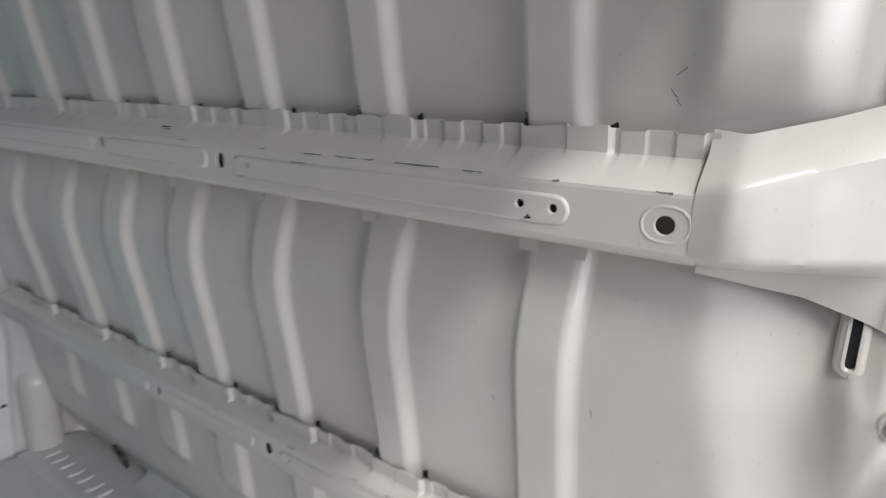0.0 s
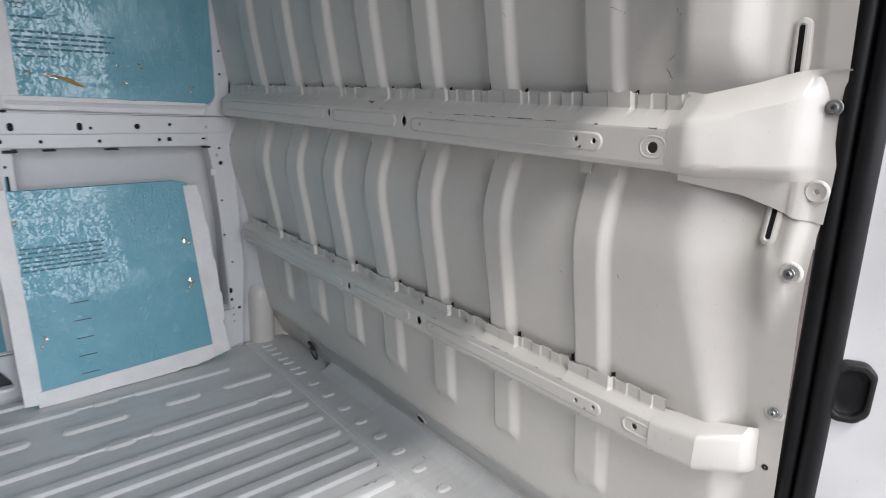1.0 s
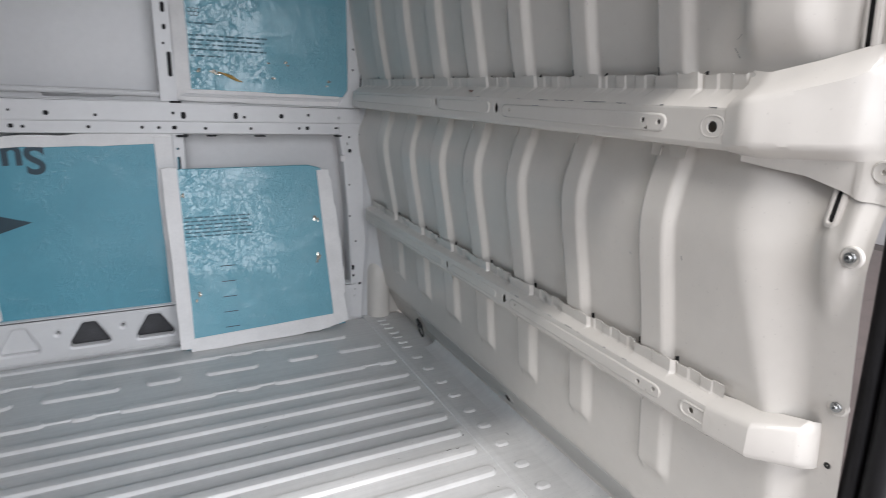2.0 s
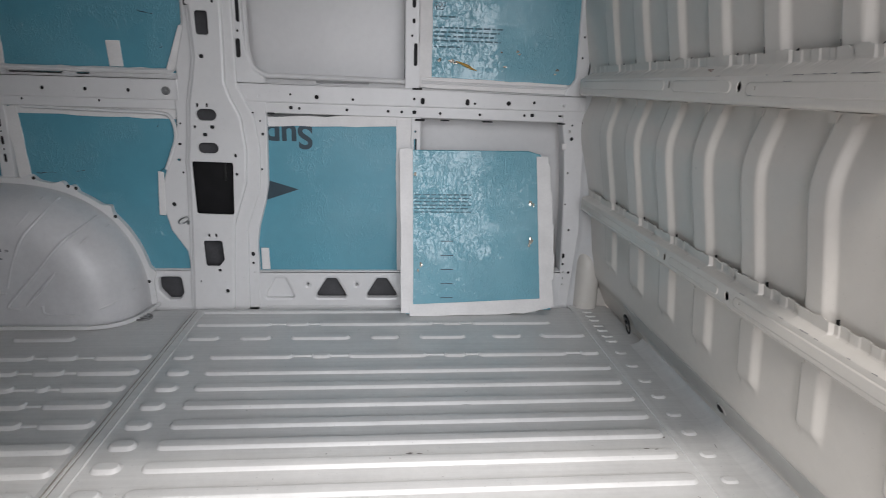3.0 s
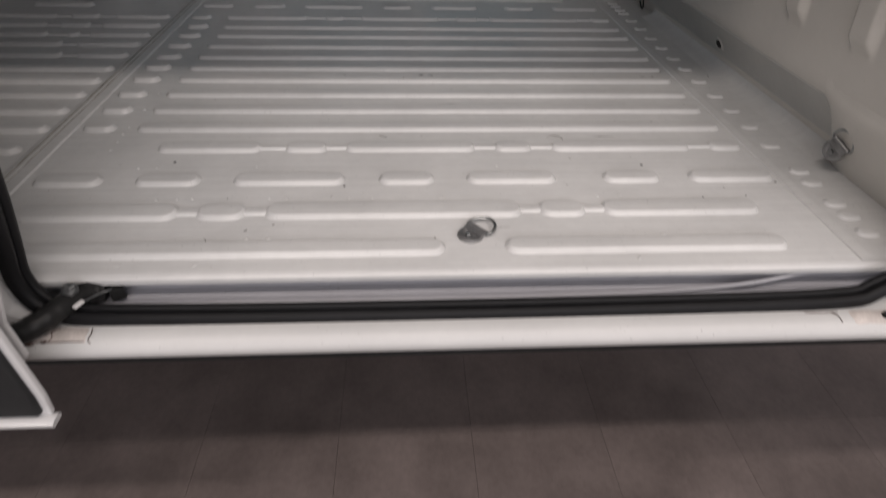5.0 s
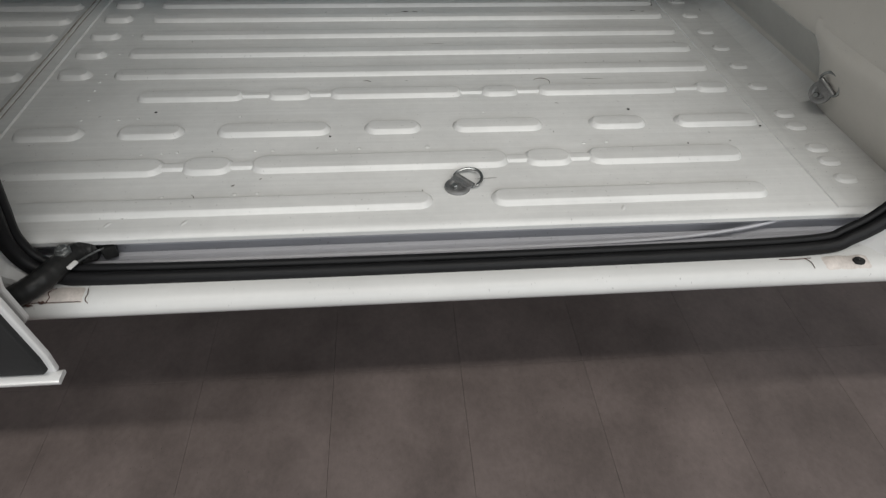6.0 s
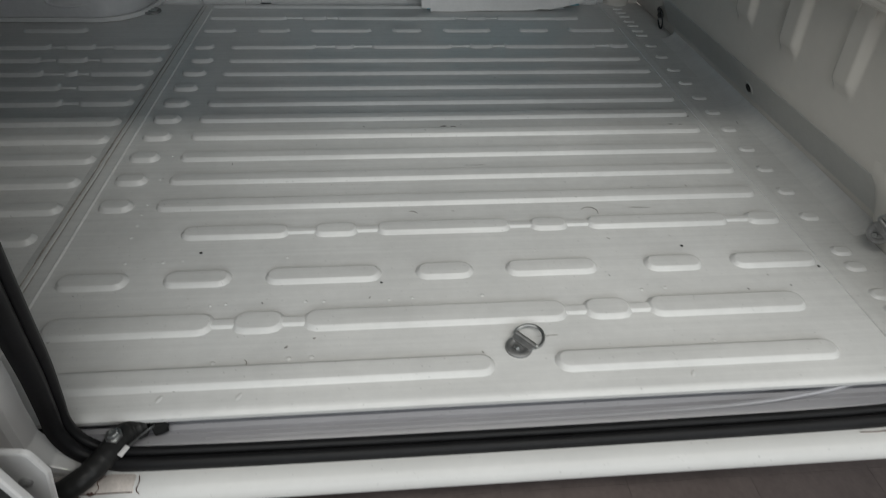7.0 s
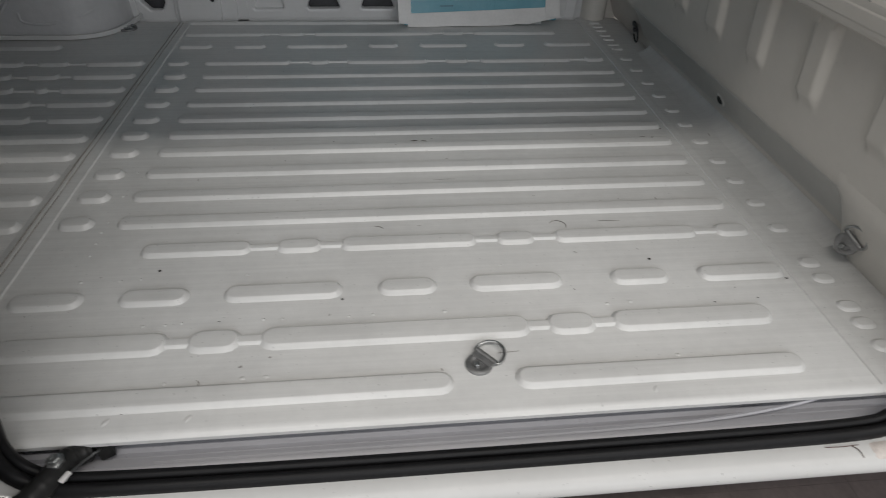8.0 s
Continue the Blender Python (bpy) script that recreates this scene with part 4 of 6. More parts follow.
# rounded inner lips of the upper bays
for lip in ([(-0.552, 1.6), (-0.549, 1.0), (-0.546, 0.92), (-0.532, 0.866), (-0.495, 0.842), (-0.44, 0.839), (-0.2, 0.836), (-0.01, 0.832)], [(-0.738, 1.6), (-0.746, 1.05), (-0.752, 0.985), (-0.782, 0.88), (-0.800, 0.850), (-0.84, 0.842), (-1.1, 0.842), (-1.37, 0.842)],
            [(0.607, 1.6), (0.611, 1.0), (0.611, 0.88), (0.602, 0.845), (0.580, 0.828), (0.50, 0.824), (0.05, 0.832)]):
    bm = bmesh.new()
    sweep(bm, spline([(x, Y + 0.006, z) for x, z in lip], 6), [(-0.009, 0.010), (-0.009, 0.001), (-0.005, -0.005), (0.0, -0.007), (0.005, -0.005), (0.009, 0.001), (0.009, 0.010)], lambda i: (0, 1, 0))
    put_in(part("bay_lip", bm, PAINT), side)

# dark boxes for the shade in slits where the sheets overlap
for x, z, w, h in ((0.045, 0.7015, 0.034, 0.007), (0.135, 0.7018, 0.030, 0.0035), (0.290, 0.7005, 0.034, 0.0035), (0.655, 0.7035, 0.032, 0.007), (0.034, 0.8085, 0.034, 0.006), (0.563, 0.700, 0.022, 0.005), (-0.548, 0.713, 0.030, 0.0045), (-0.475, 0.712, 0.022, 0.006)):
    bm = bmesh.new()
    box(bm, (x - w / 2, Y - 0.0095, z - h / 2), (x + w / 2, Y + 0.02, z + h / 2))
    put_in(part("slit", bm, DEEP_SHADE, smooth=False), side)
# thin dark strip painting the shade of one more slit
bm = bmesh.new()
loft(bm, [[(0.642 + 0.006 * (z - 0.84) / 0.08 + dx, Y - 0.0105, z) for dx in (-0.0025, 0.0025)] for z in (0.87, 0.885, 0.91, 0.925)], closed=False)
put_in(part("slit", bm, DEEP_SHADE, smooth=False), side)
# small clip in the front bay
bm = bmesh.new()
box(bm, (0.570, Y - 0.006, 0.607), (0.588, Y + 0.012, 0.629), 0.003)
put_in(part("clip", bm, TAPE, label="small white clip on the frame"), side)

# posts between the bays
bm = plate(rounded([(-0.010, 0.80), (0.045, 0.80), (0.040, 1.75), (-0.015, 1.75)], 0.003), [slot(0.027, 0.923, 0.012, 0.075), slot(0.020, 1.033, 0.010, 0.016), disc(0.014, 0.985, 0.004), slot(0.02, 1.09, 0.012, 0.03)], 0.05, on_wall(Y + 0.004), 0.004)
put_in(part("upper_post", bm, PAINT), side)
bm = plate(rounded([(0.012, 0.0), (0.052, 0.0), (0.050, 0.715), (0.014, 0.715)], 0.003), [slot(0.030, 0.61, 0.010, 0.05), disc(0.030, 0.66, 0.004)], 0.045, on_wall(Y + 0.004), 0.004)
put_in(part("lower_post", bm, PAINT), side)
bm = plate(rounded([(-1.405, 0.1), (-1.36, 0.1), (-1.355, 0.74), (-1.40, 0.74)], 0.003), [slot(-1.380, z, 0.012, 0.03) for z in (0.66, 0.60, 0.54)] + [disc(-1.38, z, 0.004) for z in (0.695, 0.63, 0.57)], 0.05, on_wall(Y + 0.002), 0.004)
put_in(part("lower_post", bm, PAINT), side)
bm = plate(rounded([(-1.44, 0.82), (-1.375, 0.82), (-1.365, 1.75), (-1.45, 1.75)], 0.003), [slot(-1.405, z, 0.012, 0.06) for z in (0.93, 1.05)], 0.05, on_wall(Y + 0.002), 0.004)
put_in(part("upper_post", bm, PAINT), side)
# corner post at the bulkhead
post_holes = [disc(0.594, 0.672, 0.005), disc(0.604, 0.695, 0.004), disc(0.606, 0.646, 0.007), slot(0.612, 0.196, 0.014, 0.020), box_hole(0.614, 0.163, 0.010, 0.010), box_hole(0.640, 0.128, 0.012, 0.010), disc(0.618, 0.105, 0.0035),
              disc(0.617, 0.13, 0.0035), disc(0.617, 0.08, 0.0035), disc(0.603, 0.40, 0.004), disc(0.602, 0.52, 0.004), box_hole(0.632, 0.715, 0.03, 0.006), disc(0.625, 0.30, 0.004), disc(0.620, 0.93, 0.004), disc(0.622, 1.0, 0.004)]
bm = plate(rounded([(0.604, -0.03), (0.604, 0.133), (0.592, 0.45), (0.576, 0.64), (0.565, 0.70), (0.565, 0.81), (0.602, 0.86), (0.602, 0.95), (0.597, 1.75), (0.70, 1.75), (0.648, 1.1), (0.645, 0.8), (0.655, 0.66), (0.668, 0.30), (0.69, -0.03)], 0.02, 4), post_holes, 0.06, on_wall(Y - 0.003), 0.006)
put_in(part("corner_post", bm, PAINT), side)
bm = plate(rounded([(0.64, -0.03), (0.664, 0.30), (0.648, 0.66), (0.642, 0.8), (0.645, 1.1), (0.66, 1.75), (0.72, 1.75), (0.72, -0.03)], 0.01, 3), [], 0.05, lambda u, v, w: (u, Y - 0.012 - (u - 0.65) * 0.9 + w, v), 0.008)
put_in(part("corner_return", bm, PAINT), side)
# rocker rail with its three-cornered openings
tris = [rounded([(a, 0.026), (b, 0.026), (b - 0.006, 0.045), (c + 0.018, 0.103), (c - 0.018, 0.103), (a + 0.006, 0.045)], 0.012) for a, b, c in ((-0.529, -0.423, -0.472), (-0.341, -0.225, -0.281), (-0.149, -0.030, -0.090), (0.05, 0.165, 0.108), (0.25, 0.365, 0.305))]
bm = plate(rounded([(-0.585, -0.04), (0.62, -0.04), (0.62, 0.135), (-0.585, 0.135)], 0.004), tris + [disc(x, 0.079, 0.0045) for x in (-0.37, -0.186, 0.0)], 0.05, on_wall(Y - 0.002), 0.008, 0.010, 0.014)
put_in(part("rocker_rail", bm, PAINT), side)
bm = plate(rounded([(-0.960, -0.04), (-0.79, -0.04), (-0.79, 0.14), (-0.960, 0.14)], 0.004), [rounded([(-0.915, 0.108), (-0.835, 0.108), (-0.830, 0.045), (-0.845, 0.022), (-0.885, 0.022), (-0.915, 0.06)], 0.014)], 0.05, on_wall(Y - 0.002), 0.006, 0.009, 0.014)
put_in(part("rocker_rail", bm, PAINT), side)
bm = bmesh.new()
box(bm, (-2.6, Y - 0.004, -0.05), (0.70, 1.05, -0.005), 0.006)
put_in(part("foot_rail", bm, PAINT), side)

# other walls that close the van
for name, lo, hi, label, cat in (("roof", (-2.6, -0.86, 1.74), (0.82, 1.055, 1.78), "white-painted steel van roof", "roof"), ("wall_rear", (-2.62, -0.84, -0.08), (-2.58, 1.05, 1.75), "white-painted rear doors, closed", "wall"),
                                 ("wall_near", (-2.6, -0.85, -0.08), (-0.66, -0.80, 1.75), "white-painted near side wall of the van", "wall"), ("underbody", (-2.6, -0.74, -0.20), (0.9, 1.0, -0.085), "dark underside of the van", "underbody"),
                                 ("lintel", (-0.70, -0.85, 1.45), (0.76, -0.79, 1.75), "white-painted header over the door opening", "header")):
    bm = bmesh.new()
    box(bm, lo, hi, 0.004)
    tagged(part(name, bm, GREY_TRIM if name == "underbody" else PAINT), label, cat, kind="structure")

# ---- wheel arch ----
arch = thing("wheel_arch", (-1.4, 0.87, 0), "white-painted domed steel wheel arch with pressed grooves", "wheel arch")
CX, RX, RZ = -1.42, 0.475, 0.455


def arch_at(a, s):
    """A place on the arch: a round its rim from the front foot, s from the wall (0) to the inner face (1)."""
    q = 0.5 * math.pi * min(1, s / 0.62)
    depth = 0.205 * math.sin(q) ** 0.9 if s < 0.62 else 0.205
    shrink = 1 - 0.30 * (1 - math.cos(q)) if s < 0.62 else 0.70 - 0.70 * (s - 0.62) / 0.38
    ca, sa = math.cos(a), math.sin(a)
    p = 0.82
    x = CX + RX * shrink * math.copysign(abs(ca) ** p, ca)
    z = RZ * shrink * abs(sa) ** p
    return (x, Y - depth, z)


bm = bmesh.new()
rings = []
for i in range(0, 121):
    a = math.pi * i / 120
    rings.append([arch_at(a, s) for s in np.linspace(0, 0.995, 46)])
loft(bm, rings, closed=False)
put_in(part("dome", bm, ARCH_PAINT, angle=80), arch)
bm = bmesh.new()
# welded flange with ears
outer = []
for i in range(0, 193):
    a = math.pi * i / 192
    ear = 0.017 * max(math.exp(-((a - e_) / 0.035) ** 2) for e_ in (0.20, 0.82, 1.12, 1.20, 1.40, 1.62))
    c, s_ = math.cos(a), math.sin(a)
    k = 0.82
    inner = (CX + RX * math.copysign(abs(c) ** k, c), RZ * abs(s_) ** k)
    w = 0.019 + ear
    out = (inner[0] + w * c, inner[1] + w * s_)
    outer.append([(inner[0], Y - 0.010, inner[1]), (out[0], Y - 0.010, out[1]), (out[0], Y + 0.02, out[1])])
loft(bm, outer, closed=False)
put_in(part("flange", bm, PAINT), arch)
bm = bmesh.new()
# foot along the floor
foot = [(-1.95, 0.763), (-1.2, 0.757), (-1.06, 0.757), (-0.985, 0.79), (-0.95, 0.86), (-0.935, 0.965)]
pts = spline([(x, y, 0.0) for x, y in foot], 6)
sweep(bm, pts, [(-0.022, -0.001), (-0.018, 0.0022), (0.0, 0.003), (0.006, 0.006), (0.012, 0.012), (0.02, 0.012), (0.02, -0.001)], lambda i: (0, 0, 1))
put_in(part("foot", bm, PAINT), arch)

# long pressed loops in the dome
for line in ([(-1.225, 0.880, 0.420), (-1.245, 0.790, 0.366), (-1.307, 0.766, 0.294), (-1.340, 0.764, 0.215), (-1.358, 0.763, 0.135), (-1.345, 0.763, 0.120), (-1.320, 0.763, 0.122)],
             [(-1.188, 0.904, 0.416), (-1.202, 0.806, 0.370), (-1.246, 0.764, 0.308), (-1.286, 0.765, 0.225), (-1.314, 0.764, 0.140)],
             [(-1.077, 0.912, 0.350), (-1.100, 0.822, 0.322), (-1.144, 0.772, 0.279), (-1.223, 0.763, 0.187), (-1.318, 0.763, 0.082), (-1.305, 0.763, 0.065), (-1.285, 0.763, 0.062)],
             [(-1.046, 0.917, 0.321), (-1.087, 0.803, 0.281), (-1.171, 0.763, 0.178), (-1.265, 0.763, 0.075)],
             [(-1.215, 0.763, 0.075), (-1.205, 0.763, 0.045), (-1.116, 0.763, 0.042), (-1.021, 0.787, 0.065), (-0.964, 0.873, 0.098)]):
    bm = bmesh.new()
    tube(bm, [p + Vector((0, 0.0022, 0)) for p in spline(line, 7)], 0.0056, 8)
    put_in(part("groove", bm, ARCH_PAINT, angle=80), arch)
STAMP = material("faded_stamp", (0.30, 0.30, 0.31), 0.6, vary=0.5, scale=60)
for k in range(9):
    u = k % 5
    x, z = -1.385 + 0.021 * u, 0.262 - 0.026 * (k // 5)
    bm = bmesh.new()
    bm.faces.new([bm.verts.new((x + a_, Y - 0.2072, z + b_)) for a_, b_ in ((0.0, 0.0), (0.012, 0.002), (0.011, 0.013 - 0.004 * (k % 3)), (0.001, 0.010))])
    put_in(part("stamp_bar", bm, STAMP, smooth=False), arch)
for x, z in ((-1.29, 0.474), (-1.18, 0.447), (-1.155, 0.440), (-1.035, 0.340), (-0.945, 0.095), (-1.42, 0.470)):
    bm = bmesh.new()
    loft(bm, [[(x + q * math.cos(t), Y - 0.0112, z + q * math.sin(t)) for t in np.linspace(0, 2 * math.pi, 10, endpoint=False)] for q in (0.0062, 0.0005)])
    put_in(part("hole", bm, PLASTIC), arch)

# ---- insulation boards ----


def bar_text(board, m, u0, u1, v, h, n, gap, ragged=0.05):
    """Rows of print too small to read, as plain bars."""
    for k in range(n):
        bm = bmesh.new()
        end = u1 - ragged * ((k * 37) % 5) / 5
        x = u0
        rnd = random.Random(k * 7 + n)
        while x < end:
            w = min(end - x, 0.008 + 0.022 * rnd.random())
            bm.faces.new([bm.verts.new(m @ Vector(p)) for p in ((x, v - k * gap, 0), (x + w, v - k * gap, 0), (x + w, v - k * gap + h, 0), (x, v - k * gap + h, 0))])
            x += w + 0.005
        put_in(part("print_line", bm, SMALL_PRINT, smooth=False), board)


def sheet(name, m, outline, thick, mat, parent, label="", edge=0.0015):
    """A flat piece with soft edges; m takes (u, v, -depth) into the world."""
    bm = plate(outline, [], thick, lambda u, v, w: m @ Vector((u, v, -w)), edge)
    return put_in(part(name, bm, mat, label=label, angle=50), parent)


def ragged_strip(u0, v0, u1, v1, width, seed, jag=0.003):
    """The outline of a torn strip of tape."""
    rnd = random.Random(seed)
    a, b = Vector((u0, v0)), Vector((u1, v1))
    d = (b - a).normalized()
    n = Vector((-d.y, d.x))
    k = max(3, int((b - a).length / 0.05))
    near = [a + (b - a) * (i / k) + n * (-width / 2 + rnd.uniform(-jag, jag)) for i in range(k + 1)]
    far = [a + (b - a) * (i / k) + n * (width / 2 + rnd.uniform(-jag, jag)) for i in range(k + 1)]
    return [(p.x, p.y) for p in near + far[::-1]]


# world frame on the wall: u = x, v = z, out of the wall towards the door
def wall_frame(y):
    return Matrix(((1, 0, 0, 0), (0, 0, -1, y), (0, 1, 0, 0), (0, 0, 0, 1)))


boards = "blue insulation boards in the wall bays"
# leaning board
lean = thing("insulation_board", (0.28, 0.89, 0.0), "blue foil-faced insulation board with white taped edges, leaning on wall", "insulation board")
bl, br, tl = Vector((0.0, 0.838, 0.005)), Vector((0.57, 0.853, 0.005)), Vector((-0.002, 0.948, 0.60))
ux = (br - bl).normalized()
vy = (tl - bl)
vy = (vy - ux * vy.dot(ux)).normalized()
wz = ux.cross(vy)
LEAN_M = Matrix((( ux.x, vy.x, wz.x, bl.x), (ux.y, vy.y, wz.y, bl.y), (ux.z, vy.z, wz.z, bl.z), (0, 0, 0, 1)))
sheet("foam", LEAN_M, rounded([(0.0, 0.003), (0.548, 0.012), (0.508, 0.57), (0.495, 0.593), (0.45, 0.605), (0.0, 0.603)], 0.004), 0.026, BLUE, lean, edge=0.003)
TOP = LEAN_M @ Matrix.Translation((0, 0, 0.0016))
sheet("tape", TOP @ Matrix.Translation((0, 0, -0.0007)), [(-0.018, 0.008), (0.010, 0.006), (0.026, 0.006), (0.027, 0.14), (0.0255, 0.31), (0.025, 0.47), (0.024, 0.606), (0.0, 0.609), (-0.024, 0.606), (-0.023, 0.45), (-0.019, 0.30), (-0.020, 0.15)], 0.0012, TAPE, lean)
sheet("tape", TOP, [(0.013, -0.004), (0.11, -0.005), (0.20, -0.003), (0.30, -0.004), (0.385, -0.003), (0.40, 0.001), (0.445, -0.001), (0.465, 0.004), (0.50, 0.010), (0.562, 0.022), (0.556, 0.057), (0.42, 0.053), (0.34, 0.050), (0.18, 0.045), (0.013, 0.040)], 0.0016, TAPE, lean)
sheet("tape", TOP @ Matrix.Translation((0, 0, 0.0014)), [(0.504, 0.046), (0.492, 0.30), (0.480, 0.585), (0.522, 0.586), (0.526, 0.572), (0.523, 0.566), (0.533, 0.548), (0.536, 0.46), (0.543, 0.45), (0.545, 0.34), (0.551, 0.332), (0.552, 0.23), (0.557, 0.22), (0.556, 0.13), (0.548, 0.125), (0.553, 0.09), (0.559, 0.04), (0.552, 0.022), (0.510, 0.020)], 0.0012, TAPE, lean)
for v in (0.272, 0.2195, 0.167, 0.1145, 0.062):
    bm = bmesh.new()
    bm.faces.new([bm.verts.new(TOP @ Vector(p)) for p in ((0.127, v, 0.0), (0.173, v, 0.0), (0.173, v + 0.0028, 0.0), (0.127, v + 0.0028, 0.0))])
    put_in(part("mark", bm, PRINT, smooth=False), lean)
# torn, crumpled spots of the shiny facing
FOIL = material("torn_foil", (0.75, 0.72, 0.62), 0.22, metal=0.7, vary=0.4, scale=90)
for k, (u, v, r_) in enumerate(((0.460, 0.415, 0.011), (0.471, 0.408, 0.007), (0.463, 0.275, 0.013), (0.458, 0.258, 0.008), (0.033, 0.517, 0.009), (0.055, 0.188, 0.009), (0.044, 0.166, 0.006))):
    rnd = random.Random(k + 300)
    bm = bmesh.new()
    mid_v = bm.verts.new(TOP @ Vector((u, v, 0.004)))
    rim = [bm.verts.new(TOP @ Vector((u + r_ * rnd.uniform(0.35, 0.9) * math.cos(a_), v + r_ * rnd.uniform(0.5, 1.3) * math.sin(a_), rnd.uniform(0.0, 0.006)))) for a_ in np.linspace(0, 2 * math.pi, 11, endpoint=False)]
    for i in range(11):
        bm.faces.new((mid_v, rim[i], rim[(i + 1) % 11]))
    put_in(part("torn_foil", bm, FOIL, label="small crumpled tear in the shiny facing", smooth=False), lean)
bar_text(lean, TOP, 0.030, 0.238, 0.440, 0.0046, 6, 0.0125, 0.006)

# boards set into the bays
def bay_board(y, outline, label, mat, thick=0.022):
    us = [p[0] for p in outline]
    vs = [p[1] for p in outline]
    ob = thing("insulation_board", ((min(us) + max(us)) / 2, y, min(vs)), label, "insulation board", boards)
    sheet("foam", wall_frame(y), rounded(outline, 0.006), thick, mat, ob, edge=0.002)
    return ob


mid = bay_board(Y + 0.012, [(-0.58, 0.125), (0.03, 0.125), (0.03, 0.70), (-0.52, 0.70)], "plain blue insulation board with large printed letters, taped in bay", BLUE_PLAIN)
F = wall_frame(Y + 0.010)
sheet("tape", F, ragged_strip(-0.49, 0.684, 0.02, 0.694, 0.036, 11), 0.0012, TAPE, mid)
sheet("tape", wall_frame(Y + 0.0085), ragged_strip(-0.012, 0.70, -0.006, 0.13, 0.055, 12, 0.002), 0.0012, TAPE, mid)
sheet("tape", wall_frame(Y - 0.006), rounded([(-0.535, 0.142), (-0.505, 0.142), (-0.507, 0.225), (-0.535, 0.225)], 0.003), 0.0012, TAPE, mid)
bm = bmesh.new()
bm.faces.new([bm.verts.new(F @ Vector(p)) for p in ((-0.51, 0.402, 0), (-0.392, 0.443, 0), (-0.51, 0.478, 0))])
put_in(part("print_arrow", bm, PRINT, smooth=False), mid)
letters = bpy.data.curves.new("print_letters", "FONT")
letters.body, letters.size, letters.align_x = "Sup", 0.118, "LEFT"
letters.offset = 0.003
ob = new("print_letters", letters)
letters.materials.append(PRINT)
ob.matrix_world = wall_frame(Y + 0.0116) @ Matrix.Translation((-0.335, 0.672, 0.0)) @ Matrix.Rotation(math.pi, 4, "Z")
bpy.context.view_layer.update()
ob.parent = mid
ob.matrix_parent_inverse = Matrix.Translation(mid.location).inverted()

right_up = bay_board(Y + 0.006, [(0.045, 0.824), (0.58, 0.812), (0.612, 0.85), (0.615, 1.55), (0.045, 1.55)], "blue insulation board under wrinkled clear film, taped in upper bay", BLUE)
F2 = wall_frame(Y + 0.004)
sheet("tape", F2, ragged_strip(0.062, 0.815, 0.058, 1.54, 0.046, 21, 0.0015), 0.0012, TAPE, right_up)
sheet("tape", wall_frame(Y + 0.0025), ragged_strip(0.045, 0.832, 0.572, 0.820, 0.036, 22, 0.0015), 0.0012, TAPE, right_up)
bar_text(right_up, F2, 0.09, 0.33, 1.012, 0.0055, 4, 0.014, 0.03)
bar_text(right_up, F2, 0.09, 0.17, 1.048, 0.005, 1, 0.014, 0.0)
bar_text(right_up, F2, 0.09, 0.19, 0.95, 0.005, 1, 0.014, 0.0)
bm = bmesh.new()
for cu, cv in ((0.095, 1.088), (0.108, 1.088), (0.121, 1.088), (0.101, 1.078), (0.114, 1.078)):
    tube(bm, [F2 @ Vector((cu + 0.0065 * math.cos(a), cv + 0.0065 * math.sin(a), 0.0003)) for a in np.linspace(0, 2 * math.pi, 13)], 0.0008, 4)
put_in(part("print_mark", bm, PRINT), right_up)
# torn foam splinter and crumpled flecks in the film
bm = bmesh.new()
pts = [F2 @ Vector(p) for p in ((0.168, 0.906, 0.002), (0.188, 0.899, 0.004), (0.208, 0.891, 0.005), (0.225, 0.882, 0.004), (0.243, 0.876, 0.002))]
tube(bm, pts, [0.001, 0.004, 0.0058, 0.004, 0.001], 6)
put_in(part("torn_patch", bm, FOAM, label="torn patch showing yellow foam"), right_up)
for k, (u, v, r_) in enumerate(((0.153, 0.905, 0.014), (0.168, 0.899, 0.010), (0.111, 0.908, 0.010), (0.386, 0.945, 0.009), (0.392, 0.935, 0.006), (0.343, 0.892, 0.007), (0.532, 0.886, 0.009), (0.525, 0.872, 0.006), (0.327, 0.940, 0.006))):
    rnd = random.Random(k + 340)
    bm = bmesh.new()
    mid_v = bm.verts.new(F2 @ Vector((u, v, 0.005)))
    rim = [bm.verts.new(F2 @ Vector((u + r_ * rnd.uniform(0.4, 1.2) * math.cos(a_), v + r_ * rnd.uniform(0.25, 0.8) * math.sin(a_), rnd.uniform(0.0005, 0.006)))) for a_ in np.linspace(0, 2 * math.pi, 9, endpoint=False)]
    for i in range(9):
        bm.faces.new((mid_v, rim[i], rim[(i + 1) % 9]))
    put_in(part("torn_film", bm, FOIL, label="crumpled shiny fleck of film", smooth=False), right_up)

low_left = bay_board(Y + 0.012, [(-1.35, 0.12), (-0.77, 0.12), (-0.77, 0.715), (-1.35, 0.728)], "plain blue insulation board behind the wheel arch, taped at edges", BLUE_PLAIN)
sheet("tape", F, ragged_strip(-1.345, 0.715, -0.80, 0.701, 0.038, 31), 0.0012, TAPE, low_left)
sheet("tape", wall_frame(Y + 0.0082), ragged_strip(-1.338, 0.715, -1.328, 0.46, 0.04, 32), 0.0012, TAPE, low_left)
sheet("tape", wall_frame(Y - 0.0055), rounded([(-0.885, 0.345), (-0.862, 0.345), (-0.855, 0.50), (-0.875, 0.505)], 0.003), 0.0012, TAPE, low_left)
up_left = bay_board(Y + 0.018, [(-1.38, 0.83), (-0.79, 0.83), (-0.735, 0.99), (-0.735, 1.55), (-1.38, 1.55)], "plain blue foam insulation board taped into an upper bay", BLUE_PLAIN)
F3 = wall_frame(Y + 0.016)
